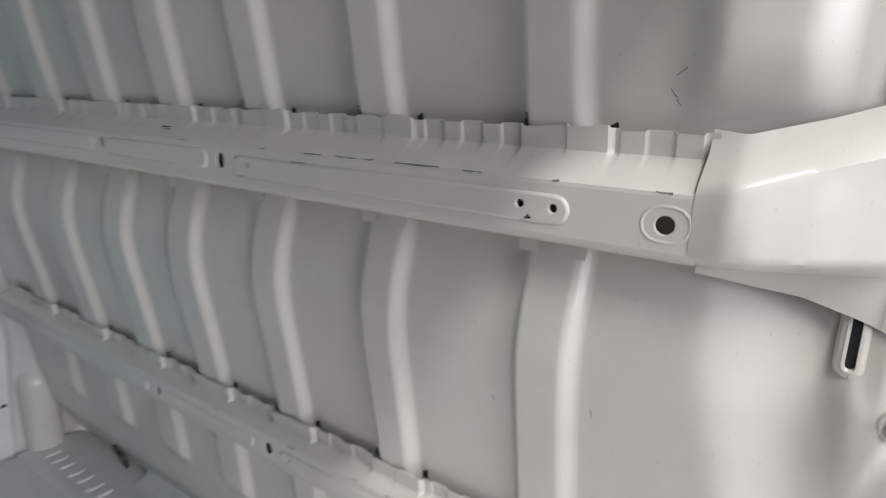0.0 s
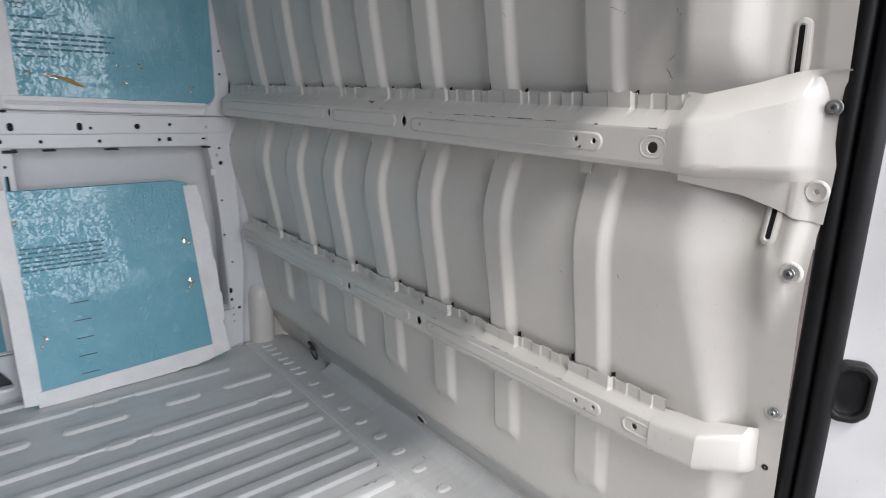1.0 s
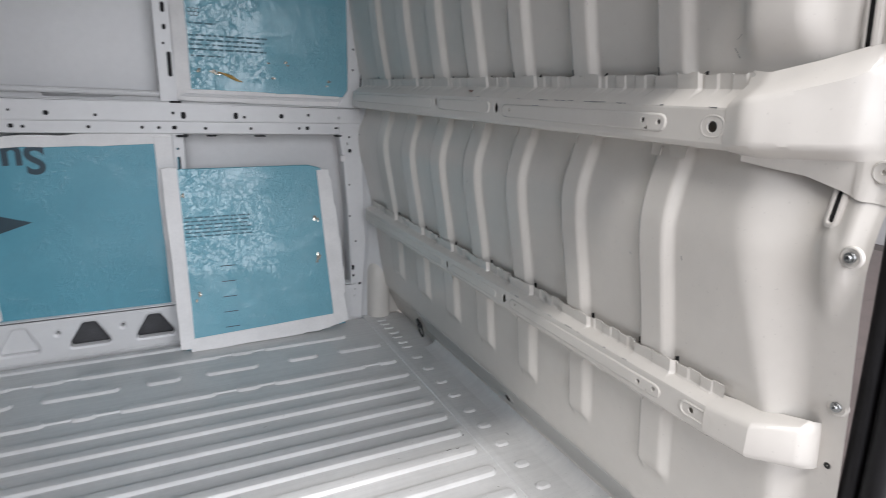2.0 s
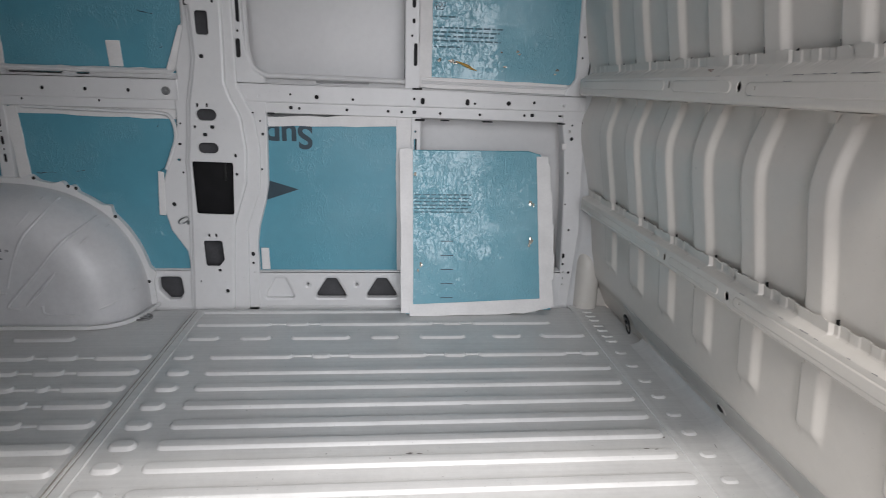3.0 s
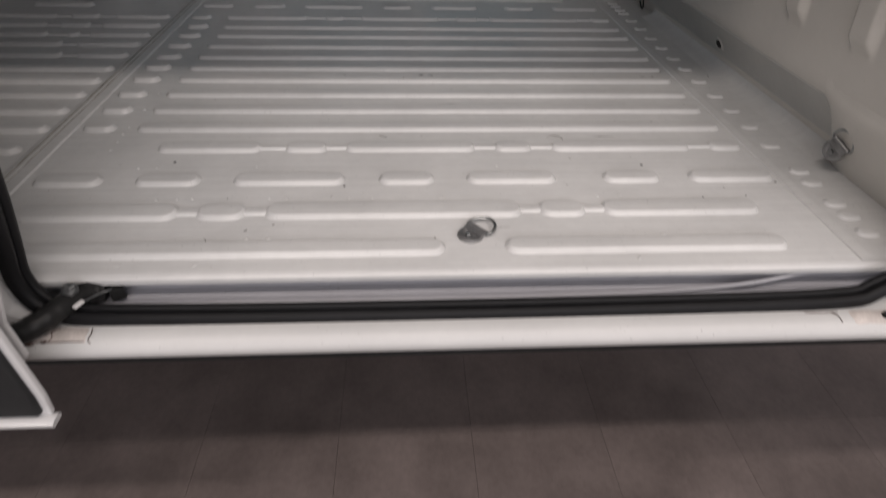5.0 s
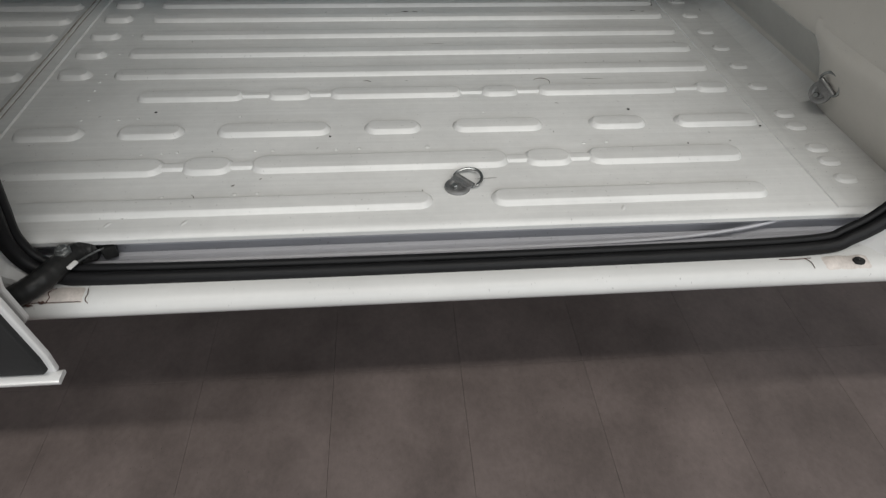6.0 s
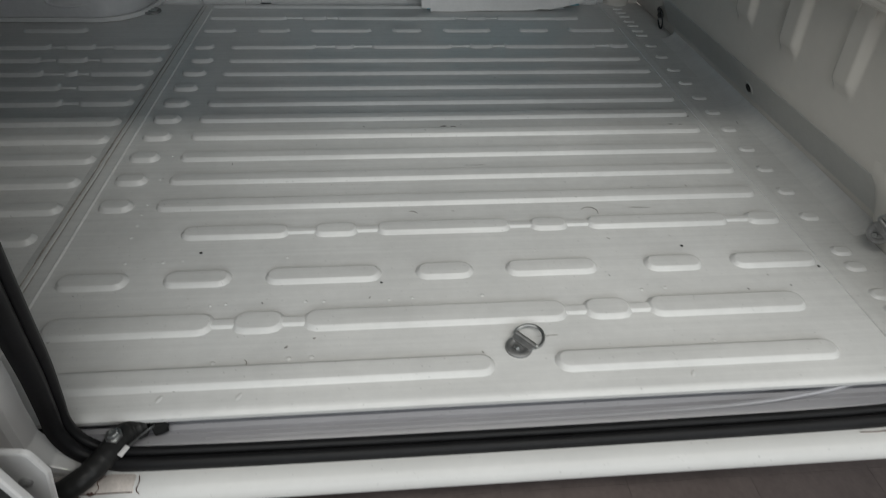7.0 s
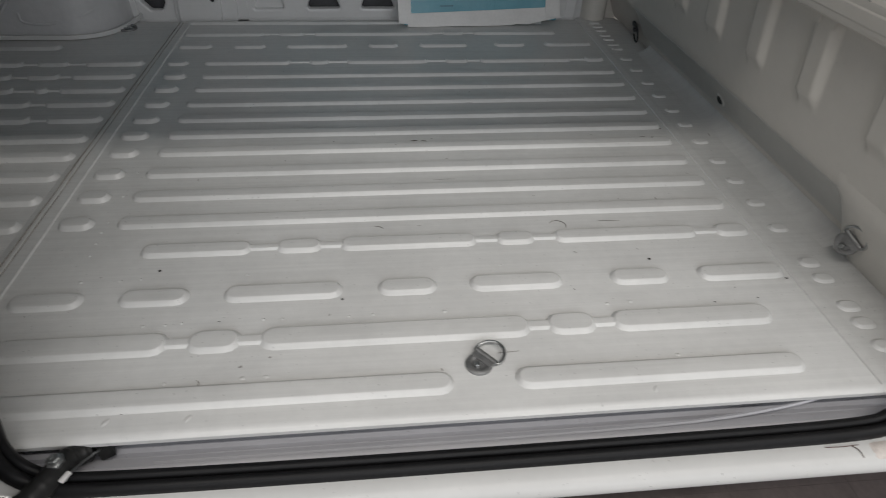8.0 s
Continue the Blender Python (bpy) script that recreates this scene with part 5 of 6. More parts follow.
sheet("tape", F3, ragged_strip(-1.37, 0.842, -0.80, 0.842, 0.02, 41), 0.0012, TAPE, up_left)
sheet("tape", wall_frame(Y + 0.0142), ragged_strip(-1.352, 0.84, -1.362, 1.3, 0.03, 42), 0.0012, TAPE, up_left)
sheet("tape", wall_frame(Y + 0.0142), rounded([(-1.003, 0.853), (-0.958, 0.853), (-0.962, 0.937), (-1.008, 0.937)], 0.003), 0.0012, TAPE, up_left)
sheet("tape", wall_frame(Y - 0.002), rounded([(-0.815, 0.848), (-0.79, 0.846), (-0.738, 0.985), (-0.762, 0.992)], 0.003), 0.0012, TAPE, up_left)
# dark scuffs on the rear boards
for k, (u, v, ln, ang, owner) in enumerate(((-0.867, 0.505, 0.022, 40, low_left), (-1.14, 0.499, 0.030, 10, low_left), (-1.271, 0.489, 0.040, 3, low_left), (-1.235, 0.492, 0.022, -6, low_left), (-0.865, 0.66, 0.008, 60, low_left), (-0.872, 1.029, 0.05, -12, up_left), (-0.83, 0.92, 0.012, 30, up_left))):
    rnd = random.Random(k + 700)
    q_ = (wall_frame(Y + 0.0115) if owner is low_left else wall_frame(Y + 0.0175)) @ Matrix.Translation((u, v, 0)) @ Matrix.Rotation(radians(ang), 4, "Z")
    bm = bmesh.new()
    tube(bm, [q_ @ Vector((ln * (i / 5 - 0.5), rnd.uniform(-0.0015, 0.0015), 0)) for i in range(6)], [0.0004 + 0.0018 * rnd.random() for i in range(6)], 5)
    put_in(part("scuff", bm, PRINT), owner)
bm = bmesh.new()
lip = spline([(-1.30, Y - 0.001, 0.7165), (-1.0, Y - 0.001, 0.708), (-0.86, Y - 0.001, 0.705), (-0.822, Y - 0.002, 0.695), (-0.806, Y - 0.003, 0.665), (-0.804, Y - 0.004, 0.62), (-0.822, Y - 0.004, 0.57), (-0.846, Y - 0.004, 0.51)], 6)
sweep(bm, lip, [(-0.006, 0.005), (-0.006, 0.001), (-0.003, -0.003), (0.003, -0.003), (0.006, 0.001), (0.006, 0.005)], lambda i: (0, 1, 0))
put_in(part("bay_lip", bm, PAINT), side)
far_left = bay_board(Y + 0.018, [(-2.0, 0.14), (-1.40, 0.14), (-1.40, 0.71), (-2.0, 0.71)], "plain blue foam insulation board in the rear bay", BLUE_PLAIN)
far_up = bay_board(Y + 0.018, [(-2.0, 0.83), (-1.43, 0.83), (-1.43, 1.5), (-2.0, 1.5)], "plain blue foam insulation board in the rear upper bay", BLUE_PLAIN)

# ---- door opening ----
# rubber seal round the opening, one closed run
seal_line = [(0.655, -0.782, 1.44), (0.668, -0.782, 1.15), (0.682, -0.782, 0.99), (0.700, -0.782, 0.80), (0.722, -0.782, 0.60), (0.735, -0.783, 0.42), (0.738, -0.784, 0.25), (0.725, -0.788, 0.12), (0.69, -0.795, 0.035), (0.635, -0.803, -0.010), (0.56, -0.808, -0.026),
             (0.2, -0.810, -0.030), (-0.2, -0.810, -0.030), (-0.45, -0.808, -0.028), (-0.51, -0.805, -0.024), (-0.543, -0.799, -0.006), (-0.555, -0.795, 0.030), (-0.550, -0.792, 0.075), (-0.541, -0.790, 0.14), (-0.534, -0.789, 0.21), (-0.526, -0.788, 0.28), (-0.512, -0.786, 0.40), (-0.497, -0.785, 0.60), (-0.49, -0.785, 1.0), (-0.49, -0.785, 1.44)]
seal = thing("door_seal", (0.1, -0.80, -0.03), "black rubber weather seal round the sliding door opening", "door seal")
pts = spline(seal_line, 6)
mid_pt = Vector((0.1, -0.80, 0.65))


def outward(i):
    # away from the opening's middle, square to the run
    p = pts[i]
    d = (pts[min(i + 1, len(pts) - 1)] - pts[max(i - 1, 0)]).normalized()
    o = d.cross(Vector((0, 1, 0)))
    return o if o.dot(p - mid_pt) > 0 else -o


def seal_run(profile, name):
    bm = bmesh.new()
    rings = []
    for i, p in enumerate(pts):
        d = (pts[min(i + 1, len(pts) - 1)] - pts[max(i - 1, 0)]).normalized()
        up_ = outward(i)
        across = d.cross(up_)
        k = 0.80 + 0.42 * smooth(-0.02, 0.25, p.z) * (1 if p.x > 0 else 0.45)
        rings.append([p + (across * a_ + up_ * b_) * k for a_, b_ in profile])
    loft(bm, rings, True, True)
    put_in(part(name, bm, RUBBER, angle=60), seal)


seal_run([(-0.019, 0.010), (-0.019, -0.004), (-0.015, -0.010), (-0.008, -0.012), (-0.003, -0.009), (-0.002, -0.004), (-0.001, 0.010)], "bulb")
seal_run([(-0.001, 0.010), (0.000, -0.004), (0.003, -0.008), (0.010, -0.009), (0.016, -0.005), (0.019, 0.003), (0.018, 0.012)], "lip")

# sill: floor end plate, channel and outer sill
sill = thing("sill", (0.1, -0.82, -0.05), "white-painted door sill with a grey step channel below the floor edge", "sill", kind="structure")
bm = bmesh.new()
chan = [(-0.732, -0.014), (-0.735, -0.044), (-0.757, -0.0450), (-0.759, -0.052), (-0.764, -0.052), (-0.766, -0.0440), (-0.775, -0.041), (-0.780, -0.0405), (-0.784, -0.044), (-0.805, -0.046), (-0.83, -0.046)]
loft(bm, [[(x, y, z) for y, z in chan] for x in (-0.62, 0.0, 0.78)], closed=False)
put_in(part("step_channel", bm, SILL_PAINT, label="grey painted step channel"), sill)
bm = bmesh.new()
outer = [(-0.79, -0.040), (-0.826, -0.036), (-0.842, -0.037), (-0.851, -0.042), (-0.857, -0.050), (-0.858, -0.058), (-0.852, -0.068), (-0.842, -0.074), (-0.80, -0.084)]
loft(bm, [[(x, y, z) for y, z in outer] for x in (-1.2, -0.6, 0.0, 0.6, 1.9)], closed=False)
put_in(part("outer_sill", bm, OUTER_PAINT), sill)
# thin grey cable in the channel
bm = bmesh.new()
tube(bm, spline([(-0.40, -0.775, -0.041), (0.1, -0.775, -0.040), (0.35, -0.772, -0.037), (0.48, -0.764, -0.030), (0.56, -0.756, -0.018)], 6), 0.003, 6)
tagged(part("cable", bm, SILL_PAINT), "thin grey cable lying in the step channel", "cable")

# door posts
post = thing("post_front", (0.75, -0.83, 0), "white-painted door post beside the bulkhead", "door post", kind="structure")
SEAL_X = [(-0.05, 0.66), (0.0, 0.70), (0.06, 0.735), (0.12, 0.748), (0.25, 0.757), (0.42, 0.754), (0.60, 0.743), (0.80, 0.722), (0.99, 0.704), (1.15, 0.690), (1.75, 0.66)]
bm = bmesh.new()
rows = []
for z in np.arange(-0.05, 1.76, 0.04):
    x = at(SEAL_X, z)
    bulge = 0.006 * smooth(0.38, 0.44, z) * (1 - smooth(0.62, 0.68, z))
    inner = 0.03 * smooth(0.02, 0.14, z)
    rows.append([(x - inner, -0.795 + inner, z), (x - inner / 3, -0.795 + inner / 3, z), (x, -0.795, z), (x + 0.008, -0.806, z), (x + 0.012 + bulge, -0.82, z), (x + 0.045 + bulge, -0.878, z), (x + 0.055, -0.888, z), (x + 0.07, -0.890, z), (x + 0.085, -0.905, z), (x + 0.10, -0.935, z), (x + 0.12, -0.945, z), (1.9, -0.95, z)])
loft(bm, rows, closed=False)
put_in(part("post_skin", bm, BODY_PAINT, angle=60), post)
bm = plate(rounded([(-0.58, -0.045), (-0.53, -0.035), (-0.572, -0.01), (-0.583, 0.03), (-0.578, 0.08), (-0.569, 0.14), (-0.556, 0.27), (-0.541, 0.40), (-0.526, 0.60), (-0.52, 1.0), (-0.52, 1.75), (-1.0, 1.75), (-1.0, -0.045)], 0.01, 4), [], 0.03, on_wall(-0.825), 0.012)
rear_post = thing("post_rear", (-0.6, -0.82, 0), "white-painted rear door post beside the seal", "door post", kind="structure")
put_in(part("post_skin", bm, BODY_PAINT), rear_post)

# black latch pocket in the front post
pd = Vector((0.486, -0.874, 0))
pn = Vector((-0.874, -0.486, 0))
pocket = thing("latch_pocket", (0.763, -0.816, 0.54), "black plastic latch pocket set in the white door post", "latch pocket")
pc = Vector((0.7600, -0.8100, 0.541)) + pn * 0.0170
frame_loop = rounded([(-0.024, -0.026), (-0.014, -0.042), (0.012, -0.042), (0.026, -0.028), (0.026, 0.028), (0.014, 0.041), (-0.014, 0.041), (-0.025, 0.026)], 0.016)
to_post = lambda u, v, w: pc + pd * u + Vector((0, 0, v)) - pn * w
inner_loop = [(u * 0.70, v * 0.74) for u, v in frame_loop]
bm = plate(frame_loop, [inner_loop], 0.012, to_post, 0.004, 0.003, 0.004)
put_in(part("frame", bm, PLASTIC), pocket)
bm = bmesh.new()
made = loft(bm, [[to_post(u * k, v * k, w) for u, v in inner_loop] for k, w in ((1.0, 0.003), (0.96, 0.006), (0.84, 0.0078), (0.6, 0.008))])
bm.faces.new(made[-1])
put_in(part("cup", bm, RUBBER), pocket)

# ---- lashing rings ----


def lashing_ring(name, m, swing, label, group, mat=DARK_STEEL, ring_mat=STEEL):
    """A round cupped base plate with a bolt and a D-shaped ring; m: its base, z out of the surface."""
    ob = thing(name, m.translation, label, "lashing ring", group)
    n = 20
    c = [(math.cos(2 * math.pi * k / n), math.sin(2 * math.pi * k / n)) for k in range(n)]
    bm = bmesh.new()
    prof = [(0.0205, 0.0), (0.021, 0.002), (0.020, 0.0045), (0.017, 0.006), (0.012, 0.0055), (0.0105, 0.004), (0.0005, 0.004)]
    loft(bm, [[m @ Vector((q * a_, q * b_, h)) for a_, b_ in c] for q, h in prof])
    put_in(part("base_plate", bm, mat), ob)
    bm = bmesh.new()
    made = loft(bm, [[m @ Vector((q * math.cos(math.pi / 3 * k), q * math.sin(math.pi / 3 * k), h)) for k in range(6)] for q, h in ((0.0052, 0.003), (0.0052, 0.0085), (0.0042, 0.0095))])
    bm.faces.new(made[-1])
    bmesh.ops.transform(bm, matrix=m @ Matrix.Translation((0, -0.006, 0)) @ m.inverted(), verts=bm.verts[:])
    put_in(part("bolt", bm, STEEL), ob)
    # folded strap that holds the ring's straight side
    bm = bmesh.new()
    tube(bm, [m @ Vector((-0.0185, 0.0165, 0.006)), m @ Vector((0.0185, 0.0165, 0.006))], 0.0042, 10)
    put_in(part("strap", bm, DARK_STEEL), ob)
    bm = bmesh.new()
    box(bm, (-0.0185, 0.003, 0.003), (0.0185, 0.0165, 0.0085), 0.0015)
    bmesh.ops.transform(bm, matrix=m, verts=bm.verts[:])
    put_in(part("clamp", bm, mat), ob)
    bm = bmesh.new()
    q = m @ Matrix.Translation((0, 0.015, 0.006)) @ Matrix.Rotation(radians(swing), 4, "X")
    loop = [(-0.021, 0.0), (0.021, 0.0)] + [(0.0225 * math.cos(t), 0.006 + 0.026 * math.sin(t)) for t in np.linspace(0, math.pi, 15)]
    pts_ = [q @ Vector((u, v, 0)) for u, v in loop] + [q @ Vector((-0.021, 0, 0))]
    tube(bm, pts_, 0.0026, 8)
    put_in(part("ring", bm, ring_mat), ob)
    return ob


def frame_of(place, normal, along):
    z_ = Vector(normal).normalized()
    y_ = Vector(along)
    y_ = (y_ - z_ * y_.dot(z_)).normalized()
    x_ = y_.cross(z_)
    return Matrix(((x_.x, y_.x, z_.x, place[0]), (x_.y, y_.y, z_.y, place[1]), (x_.z, y_.z, z_.z, place[2]), (0, 0, 0, 1)))


rings_group = "lashing rings on the cargo floor"
lashing_ring("lashing_ring", frame_of((0.050, -0.676, 0.0), (0, 0, 1), (0.72, 0.62, 0)), 6, "dull steel lashing ring bolted to the floor by the sill", rings_group)
lashing_ring("lashing_ring", frame_of((0.739, -0.490, 0.050), (-0.86, -0.42, 0.16), (0.05, -0.45, 0.9)), 25, "dull steel lashing ring on the bulkhead foot near the door", rings_group)
lashing_ring("lashing_ring", frame_of((0.7670, 0.664, 0.055), (-0.90, 0, -0.38), (0.05, -0.3, -0.9)), 12, "dark lashing ring on the bulkhead foot in the far corner", rings_group, GREY_TRIM, GREY_TRIM)
# flush ring beside the wheel arch
flush = thing("lashing_ring", (-0.93, 0.843, 0), "flush steel lashing eye sunk in the floor beside the wheel arch", "lashing ring", rings_group)
bm = bmesh.new()
c = [(math.cos(2 * math.pi * k / 20), math.sin(2 * math.pi * k / 20)) for k in range(20)]
loft(bm, [[(-0.93 + q * a_, 0.843 + q * b_, h) for a_, b_ in c] for q, h in ((0.030, -0.004), (0.030, 0.003), (0.027, 0.0045), (0.024, 0.003), (0.022, -0.001), (0.0005, -0.002))])
put_in(part("cup", bm, DARK_STEEL), flush)
bm = bmesh.new()
for d in (-0.008, 0.008):
    tube(bm, [(-0.952 + 0.004, 0.843 + d - 0.004, 0.003), (-0.908 - 0.004, 0.843 + d + 0.004, 0.003)], 0.0028, 8)
put_in(part("bar", bm, STEEL), flush)

# ---- sliding door, standing open behind the opening ----
door = thing("sliding_door", (-1.1, -0.94, -0.08), "white sliding van door, slid open, with dark grey side moulding", "van door")
bm = plate(rounded([(-1.75, -0.086), (-0.492, -0.086), (-0.490, -0.05), (-0.498, 0.06), (-0.515, 0.22), (-0.53, 0.6), (-0.53, 1.45), (-1.75, 1.45)], 0.006, 3), [], 0.007, on_wall(-0.930), 0.004)
put_in(part("door_skin", bm, BODY_PAINT), door)
bm = plate(rounded([(-1.72, -0.080), (-0.500, -0.078), (-0.499, -0.05), (-0.507, 0.06), (-0.523, 0.20), (-1.72, 0.21)], 0.006, 3), [], 0.010, on_wall(-0.938), 0.004)
put_in(part("moulding", bm, GREY_TRIM, label="dark grey plastic side moulding"), door)
bm = bmesh.new()
sweep(bm, [(-1.75, -0.934, -0.088), (-0.9, -0.934, -0.088), (-0.486, -0.934, -0.088)], [(-0.009, -0.003), (0.009, -0.003), (0.010, 0.002), (0.006, 0.005), (-0.006, 0.005), (-0.010, 0.002)], lambda i: (0, 0, 1))
put_in(part("lower_hem", bm, BODY_PAINT), door)
bm = plate(rounded([(-0.66, -0.035), (-0.530, -0.035), (-0.512, -0.016), (-0.516, 0.04), (-0.500, 0.10), (-0.506, 0.14), (-0.66, 0.16)], 0.010, 4), [], 0.006, on_wall(-0.897), 0.003)
bracket = put_in(part("roller_bracket", bm, BODY_PAINT), door)
for x, z in ((-0.527, 0.088), (-0.528, 0.039)):
    bm = bmesh.new()
    loft(bm, [[(x + q * math.cos(t), -0.897 - h, z + q * math.sin(t)) for t in np.linspace(0, 2 * math.pi, 12, endpoint=False)] for q, h in ((0.007, 0.0), (0.007, 0.003), (0.0045, 0.005), (0.0005, 0.004))])
    put_in(part("screw", bm, DARK_STEEL), bracket)

# black cable carrier from the step channel to the door
carrier = thing("cable_carrier", (-0.5, -0.79, -0.04), "black corrugated cable carrier between step channel and sliding door", "cable carrier")
line = spline([(-0.484, -0.760, -0.026), (-0.496, -0.772, -0.020), (-0.504, -0.791, -0.014), (-0.512, -0.815, -0.012), (-0.527, -0.838, -0.014), (-0.555, -0.857, -0.020), (-0.60, -0.876, -0.027)], 10)
bm = bmesh.new()
tube(bm, line, [0.0155 + 0.0012 * noise.noise((i * 0.35, 2, 0)) + 0.0003 * math.sin(i * 2.1) for i in range(len(line))], 10)
put_in(part("sleeve", bm, PLASTIC, angle=70), carrier)
bm = bmesh.new()
box(bm, (-0.508, -0.770, -0.042), (-0.478, -0.744, -0.021), 0.006)
put_in(part("end_block", bm, PLASTIC), carrier)
bm = bmesh.new()
box(bm, (-0.010, -0.009, -0.012), (0.010, 0.009, 0.010), 0.004)
bmesh.ops.transform(bm, matrix=Matrix.Translation((-0.464, -0.757, -0.030)) @ Matrix.Rotation(radians(25), 4, "Z"), verts=bm.verts[:])
put_in(part("wire_clamp", bm, PLASTIC), carrier)
bm = bmesh.new()
n6 = [(math.cos(math.pi / 3 * k), math.sin(math.pi / 3 * k)) for k in range(6)]
made = loft(bm, [[(-0.503 + q * a_, -0.791 + q * b_, h + 0.011) for a_, b_ in n6] for q, h in ((0.0112, -0.012), (0.0112, -0.0085), (0.0098, -0.0075), (0.0078, -0.0075), (0.0078, -0.003), (0.0066, -0.002), (0.0046, -0.002), (0.004, -0.0045))])
bm.faces.new(made[-1])
put_in(part("bolt", bm, STEEL), carrier)
bm = bmesh.new()
box(bm, (-0.003, -0.0075, -0.002), (0.003, 0.0075, 0.002), 0.001)
bmesh.ops.transform(bm, matrix=Matrix.Translation((-0.489, -0.807, -0.010)) @ Matrix.Rotation(radians(-24), 4, "Z"), verts=bm.verts[:])
put_in(part("clip", bm, TAPE, label="small white clip"), carrier)
bm = bmesh.new()
tube(bm, [(-0.486, -0.801, -0.011), (-0.477, -0.784, -0.014), (-0.466, -0.763, -0.021)], 0.0013, 6)
put_in(part("wire", bm, STEEL), carrier)

# ---- small fittings and marks ----
hook = thing("tie_hook", (-0.80, 0.955, 0.33), "bright steel wire tie hook on the wall pillar", "tie hook")
bm = bmesh.new()
tube(bm, [Vector((-0.800, Y - 0.012, 0.328)) + Vector((0.020 * math.cos(t) * 0.85 - 0.008 * math.sin(t) * 0.5, -0.006 * math.sin(t), 0.020 * math.cos(t) * 0.5 + 0.008 * math.sin(t))) for t in np.linspace(0, 2 * math.pi, 22)], 0.0028, 7)
put_in(part("loop", bm, STEEL), hook)
bm = bmesh.new()
box(bm, (-0.790, Y - 0.012, 0.312), (-0.774, Y - 0.002, 0.328), 0.003)
put_in(part("foot", bm, STEEL), hook)
eye = thing("tie_eye", (-0.82, 0.955, 0.779), "grey metal tie-down stud on the belt rail", "tie eye")
bm = bmesh.new()
loft(bm, [[(-0.820 + q * a_, Y - 0.006 - h, 0.779 + q * b_) for a_, b_ in c] for q, h in ((0.014, 0.0), (0.014, 0.005), (0.011, 0.008), (0.008, 0.006), (0.007, 0.010), (0.0005, 0.011))])
put_in(part("stud", bm, DARK_STEEL), eye)
# drilled holes and scuffs in the floor
for x, y, r in ((0.399, -0.452, 0.0028), (-0.476, -0.430, 0.0028), (0.628, -0.520, 0.0022), (-0.158, -0.522, 0.0022), (0.47, -0.57, 0.0016), (0.55, -0.565, 0.0014), (0.735, 0.032, 0.004), (-0.35, -0.56, 0.0014), (-0.20, 0.02, 0.0016)):
    bm = bmesh.new()
    loft(bm, [[(x + q * a_, y + q * b_, 0.0008) for a_, b_ in c] for q in (r, 0.0003)])
    put_in(part("drilled_hole", bm, PLASTIC), floor)
TICKS = random.Random(77)
SCUFF = material("scuff", (0.20, 0.185, 0.17), 0.6, vary=0.5, scale=120)
for k, (x, y, ln, wd, ang) in enumerate(((-0.010, 0.004, 0.022, 0.006, 5), (0.014, 0.002, 0.016, 0.005, -8), (0.552, -0.002, 0.016, 0.005, 0), (0.576, -0.005, 0.012, 0.004, 10), (0.36, -0.33, 0.05, 0.0018, -4), (0.05, -0.16, 0.06, 0.0012, 2), (-0.2, -0.2, 0.045, 0.0012, 0),
                                         (0.30, 0.33, 0.03, 0.0018, 3), (0.1, -0.655, 0.04, 0.0014, 3), (0.2, -0.585, 0.012, 0.002, 60), (-0.30, -0.655, 0.008, 0.003, 40), (-0.26, -0.64, 0.006, 0.003, 30), (0.62, 0.05, 0.01, 0.004, 50), (0.725, 0.0, 0.02, 0.002, 80), (0.15, 0.22, 0.03, 0.0012, -3)) + tuple((TICKS.uniform(-0.68, 0.68), TICKS.uniform(-0.74, 0.75), TICKS.uniform(0.003, 0.011), TICKS.uniform(0.0009, 0.0018), TICKS.uniform(-90, 90)) for _ in range(70))):
    bm = bmesh.new()
    rnd = random.Random(k + 50)
    q = Matrix.Translation((x, y, 0.0011 if abs(y) > 0.03 else 0.0076)) @ Matrix.Rotation(radians(ang), 4, "Z")
    m_ = 9
    edge_ = [(math.cos(2 * math.pi * i / m_) * ln / 2 * rnd.uniform(0.6, 1.1), math.sin(2 * math.pi * i / m_) * wd / 2 * rnd.uniform(0.5, 1.2)) for i in range(m_)]
    bm.faces.new([bm.verts.new(q @ Vector((u, v, 0))) for u, v in edge_])
    put_in(part("scuff", bm, SCUFF, smooth=False), floor)
# round rub marks left by a tool's foot
for x, y, r, a0, a1 in ((-0.363, -0.682, 0.009, -120, 60), (0.254, -0.340, 0.017, -30, 150), (-0.10, -0.335, 0.013, 20, 110)):
    bm = bmesh.new()
    turn = [radians(a0 + (a1 - a0) * i / 14) for i in range(15)]
    tube(bm, [(x + r * math.cos(t), y + r * 0.9 * math.sin(t), 0.0006) for t in turn], [0.0003 + 0.0005 * math.sin(math.pi * i / 14) for i in range(15)], 5)
    put_in(part("rub_mark", bm, SCUFF), floor)
DIRT = material("filler_dirt", (0.10, 0.055, 0.045), 0.8, vary=0.5, scale=70)
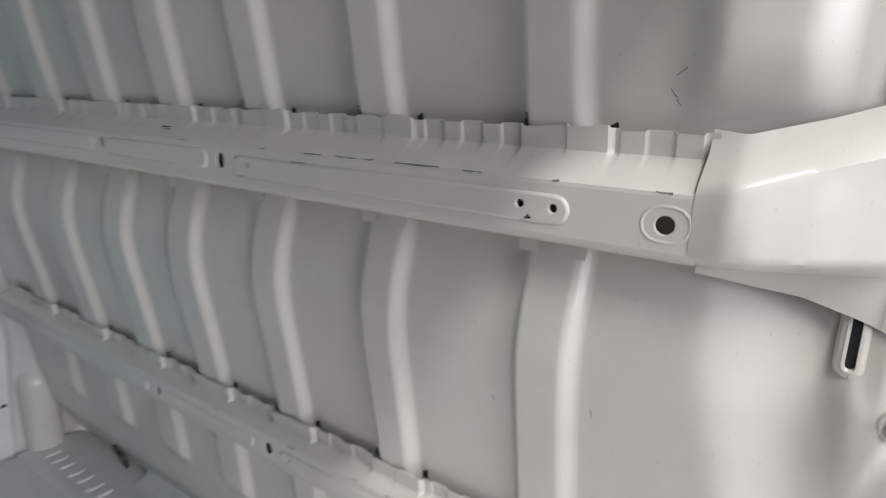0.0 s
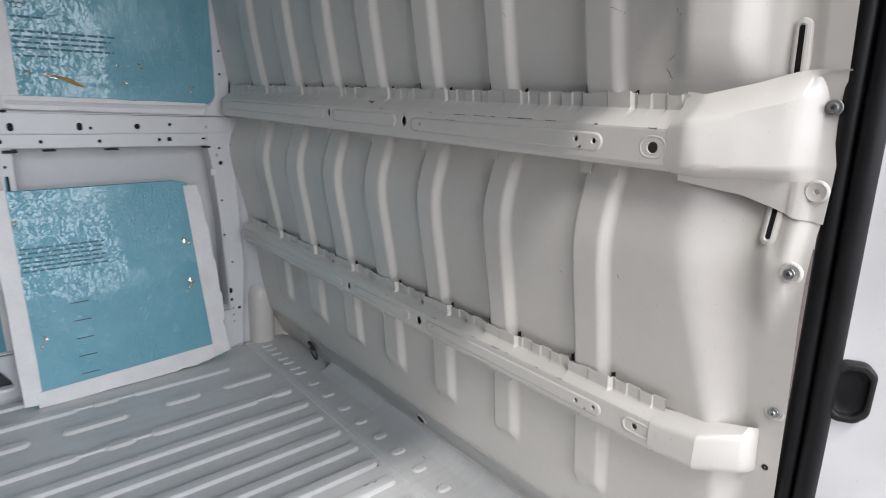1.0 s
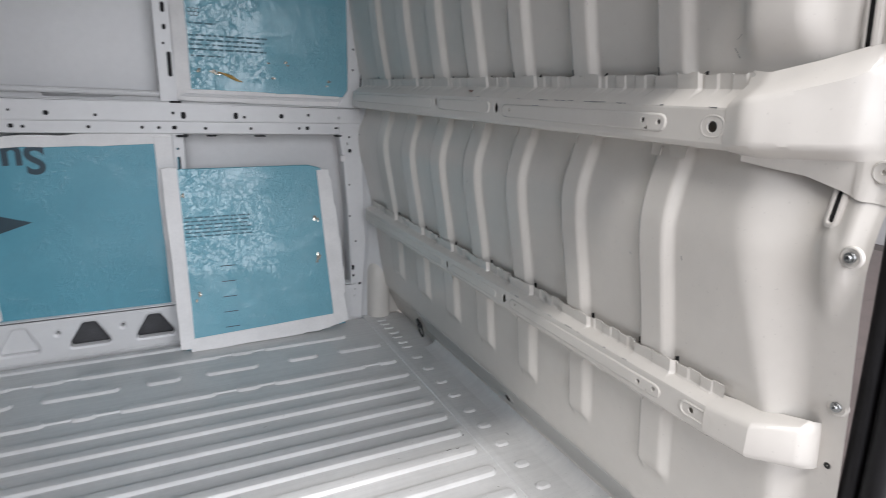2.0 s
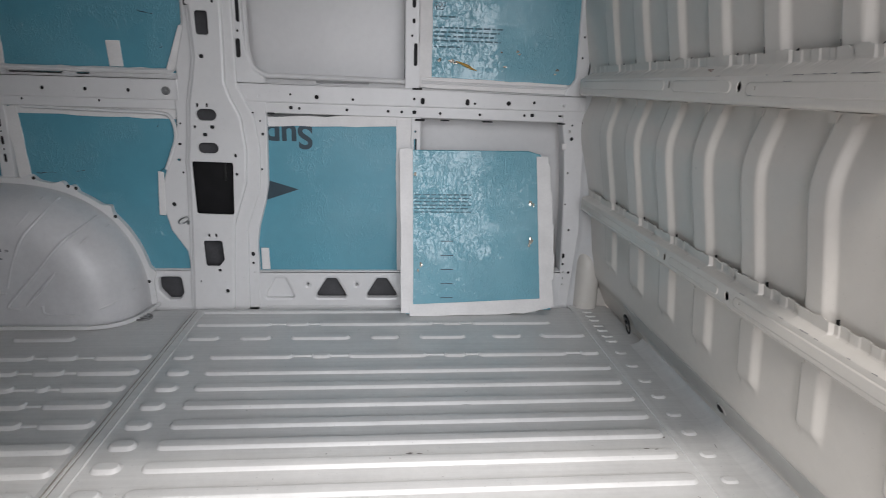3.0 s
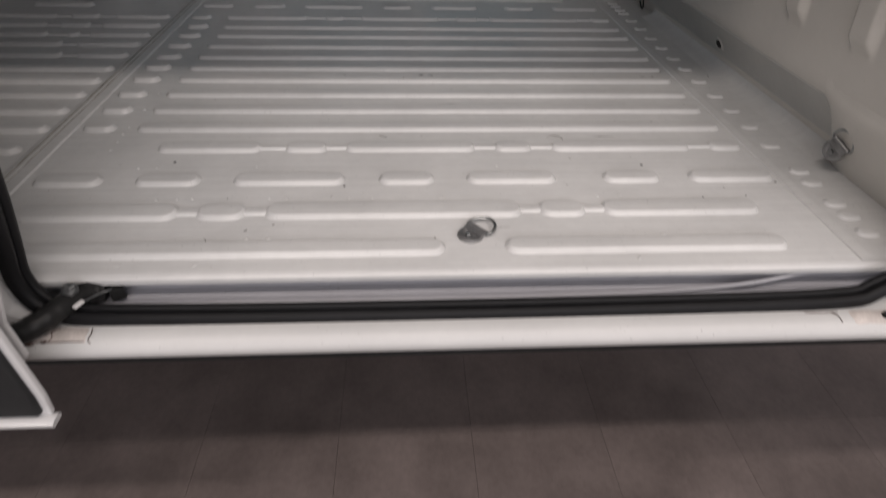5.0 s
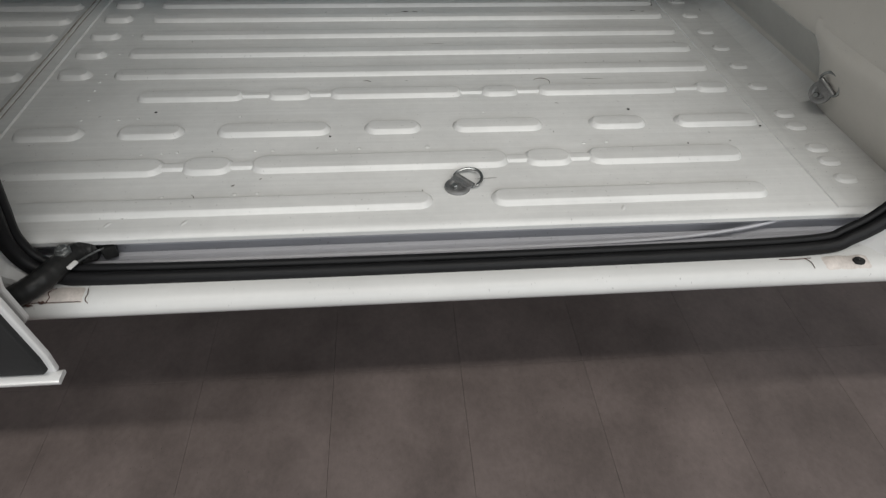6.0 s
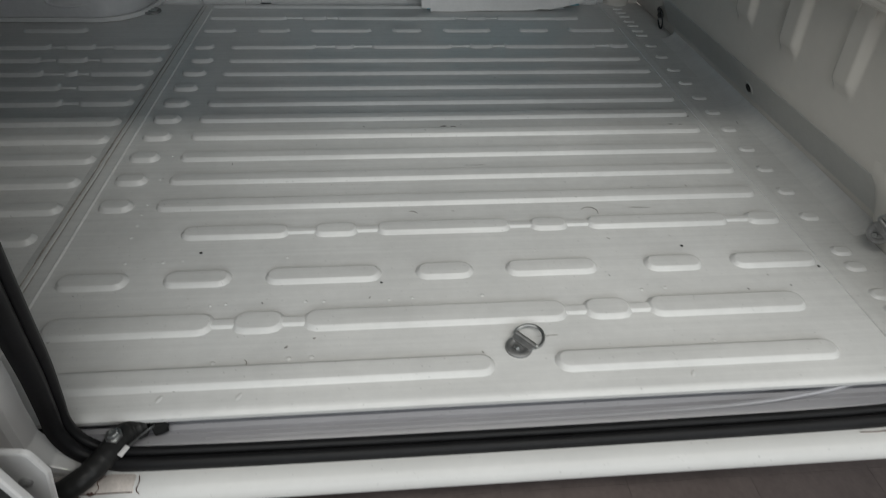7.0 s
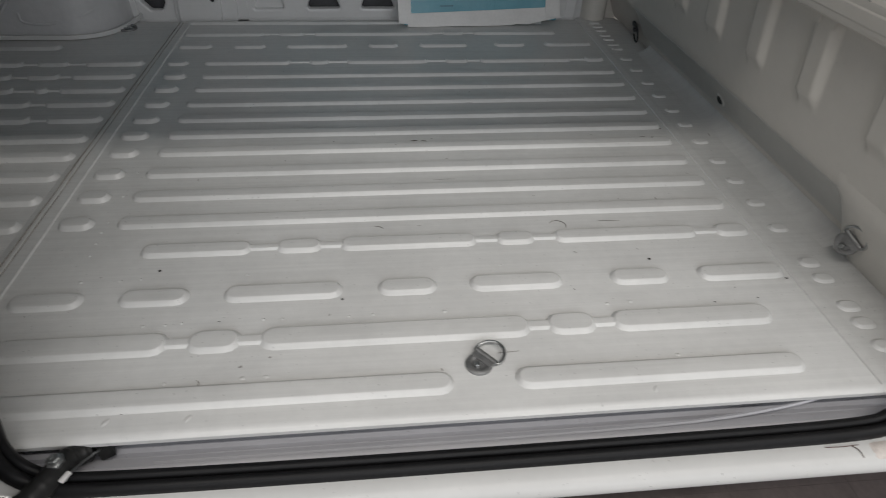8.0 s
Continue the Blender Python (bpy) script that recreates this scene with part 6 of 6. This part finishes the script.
# weld pimples and small dents pressed up in the pan
PIMPLES = random.Random(31)
spots = [(x, -0.560) for x in (-0.464, -0.433, -0.407, -0.282, -0.252, -0.148, -0.109, 0.010, 0.285, 0.325)]
spots += [(x, -0.450) for x in (-0.599, -0.537, -0.504, -0.325, 0.12)] + [(x, -0.677) for x in (-0.402, -0.295, -0.263, 0.36)]
spots += [(-0.613, y) for y in (-0.280, -0.313, -0.343, -0.381, -0.19, -0.10)]
for x, y in spots:
    x, y, r = x + PIMPLES.uniform(-0.002, 0.002), y + PIMPLES.uniform(-0.002, 0.002), PIMPLES.uniform(0.0032, 0.0048)
    bm = bmesh.new()
    loft(bm, [[(x + r * q * a_, y + r * q * b_ * 0.8, h) for a_, b_ in c[::2]] for q, h in ((1.0, -0.0002), (0.75, 0.0007), (0.35, 0.0013), (0.05, 0.0014))])
    put_in(part("weld_pimple", bm, FLOOR_PAINT), floor)
for x, y in ((-0.462, -0.737), (-0.355, -0.739), (0.30, -0.738)):
    bm = bmesh.new()
    loft(bm, [[(x + q * (0.004 * a_ + 0.008 * b_ * 0.4), y + q * 0.007 * b_, h) for a_, b_ in c] for q, h in ((1.0, -0.0003), (0.7, 0.0006), (0.3, 0.0010), (0.04, 0.0011))])
    put_in(part("edge_dent", bm, FLOOR_PAINT), floor)
# cracks and rust in the sill's filler
for line_ in ([(-0.470, -0.829, -0.0345), (-0.468, -0.838, -0.035), (-0.470, -0.846, -0.038), (-0.466, -0.850, -0.041)], [(0.560, -0.829, -0.0345), (0.566, -0.836, -0.035), (0.568, -0.846, -0.038)], [(0.52, -0.8285, -0.0345), (0.545, -0.8292, -0.0345), (0.57, -0.828, -0.0345)]):
    bm = bmesh.new()
    tube(bm, spline(line_, 4), 0.0006, 5)
    put_in(part("crack", bm, DIRT, label="thin dark crack"), sill)
bm = bmesh.new()
loft(bm, [[(0.640 + q * a_, -0.838 + q * b_ * 0.8, -0.0355 + h) for a_, b_ in c] for q, h in ((0.0095, 0.0), (0.0085, 0.003), (0.0005, 0.004))])
put_in(part("plug", bm, PLASTIC, label="black rubber plug"), sill)
# dirt and cracks in the filler at the carrier
for k, (x, y, ln, wd, ang) in enumerate(((-0.556, -0.846, 0.030, 0.010, 8), (-0.545, -0.851, 0.026, 0.006, -5), (-0.585, -0.842, 0.022, 0.007, 20), (-0.525, -0.848, 0.014, 0.005, 0))):
    rnd = random.Random(k + 500)
    q_ = Matrix.Translation((x, y, -0.0325 - 0.55 * max(0, -0.838 - y))) @ Matrix.Rotation(radians(ang), 4, "Z") @ Matrix.Rotation(radians(25), 4, "X")
    bm = bmesh.new()
    bm.faces.new([bm.verts.new(q_ @ Vector((math.cos(a_) * ln / 2 * rnd.uniform(0.4, 1.1), math.sin(a_) * wd / 2 * rnd.uniform(0.4, 1.3), 0))) for a_ in np.linspace(0, 2 * math.pi, 13, endpoint=False)])
    put_in(part("dirt", bm, DIRT, label="rusty dirt on the filler", smooth=False), sill)
for line_ in ([(-0.512, -0.826, -0.0345), (-0.520, -0.834, -0.0345), (-0.516, -0.842, -0.0352), (-0.520, -0.848, -0.0385)], [(-0.545, -0.830, -0.0343), (-0.552, -0.838, -0.0345), (-0.560, -0.847, -0.0375)], [(-0.56, -0.8475, -0.0385), (-0.52, -0.8480, -0.0390), (-0.475, -0.8480, -0.0392)]):
    bm = bmesh.new()
    tube(bm, spline(line_, 4), 0.0006, 5)
    put_in(part("crack", bm, DIRT, label="thin dark crack"), sill)
FILLER = material("seam_filler", (0.60, 0.55, 0.515), 0.55, vary=0.16, scale=26, bump=0.4, bump_scale=60)
for xa, xb in ((-0.64, -0.472), (0.585, 0.66)):
    bm = bmesh.new()
    rows = []
    for x in np.linspace(xa, xb, 34):
        edge_ = smooth(xa, xa + 0.008, x) * (1 - smooth(xb - 0.006, xb, x))
        row = []
        for k, (y, z) in enumerate(((-0.822, -0.0364), (-0.828, -0.0361), (-0.834, -0.0365), (-0.840, -0.0369), (-0.845, -0.0387), (-0.850, -0.0415))):
            lump = (0.0016 + 0.0014 * noise.noise((x * 55, y * 70, 0)) + 0.0008 * noise.noise((x * 160, y * 160, 3))) * (edge_ if 0 < k < 5 else 0) - (0.0008 if k in (0, 5) or edge_ < 0.05 else 0)
            row.append((x, y, z + lump))
        rows.append(row)
    loft(bm, rows, closed=False)
    put_in(part("filler", bm, FILLER, label="lumpy beige seam filler with cracks"), sill)
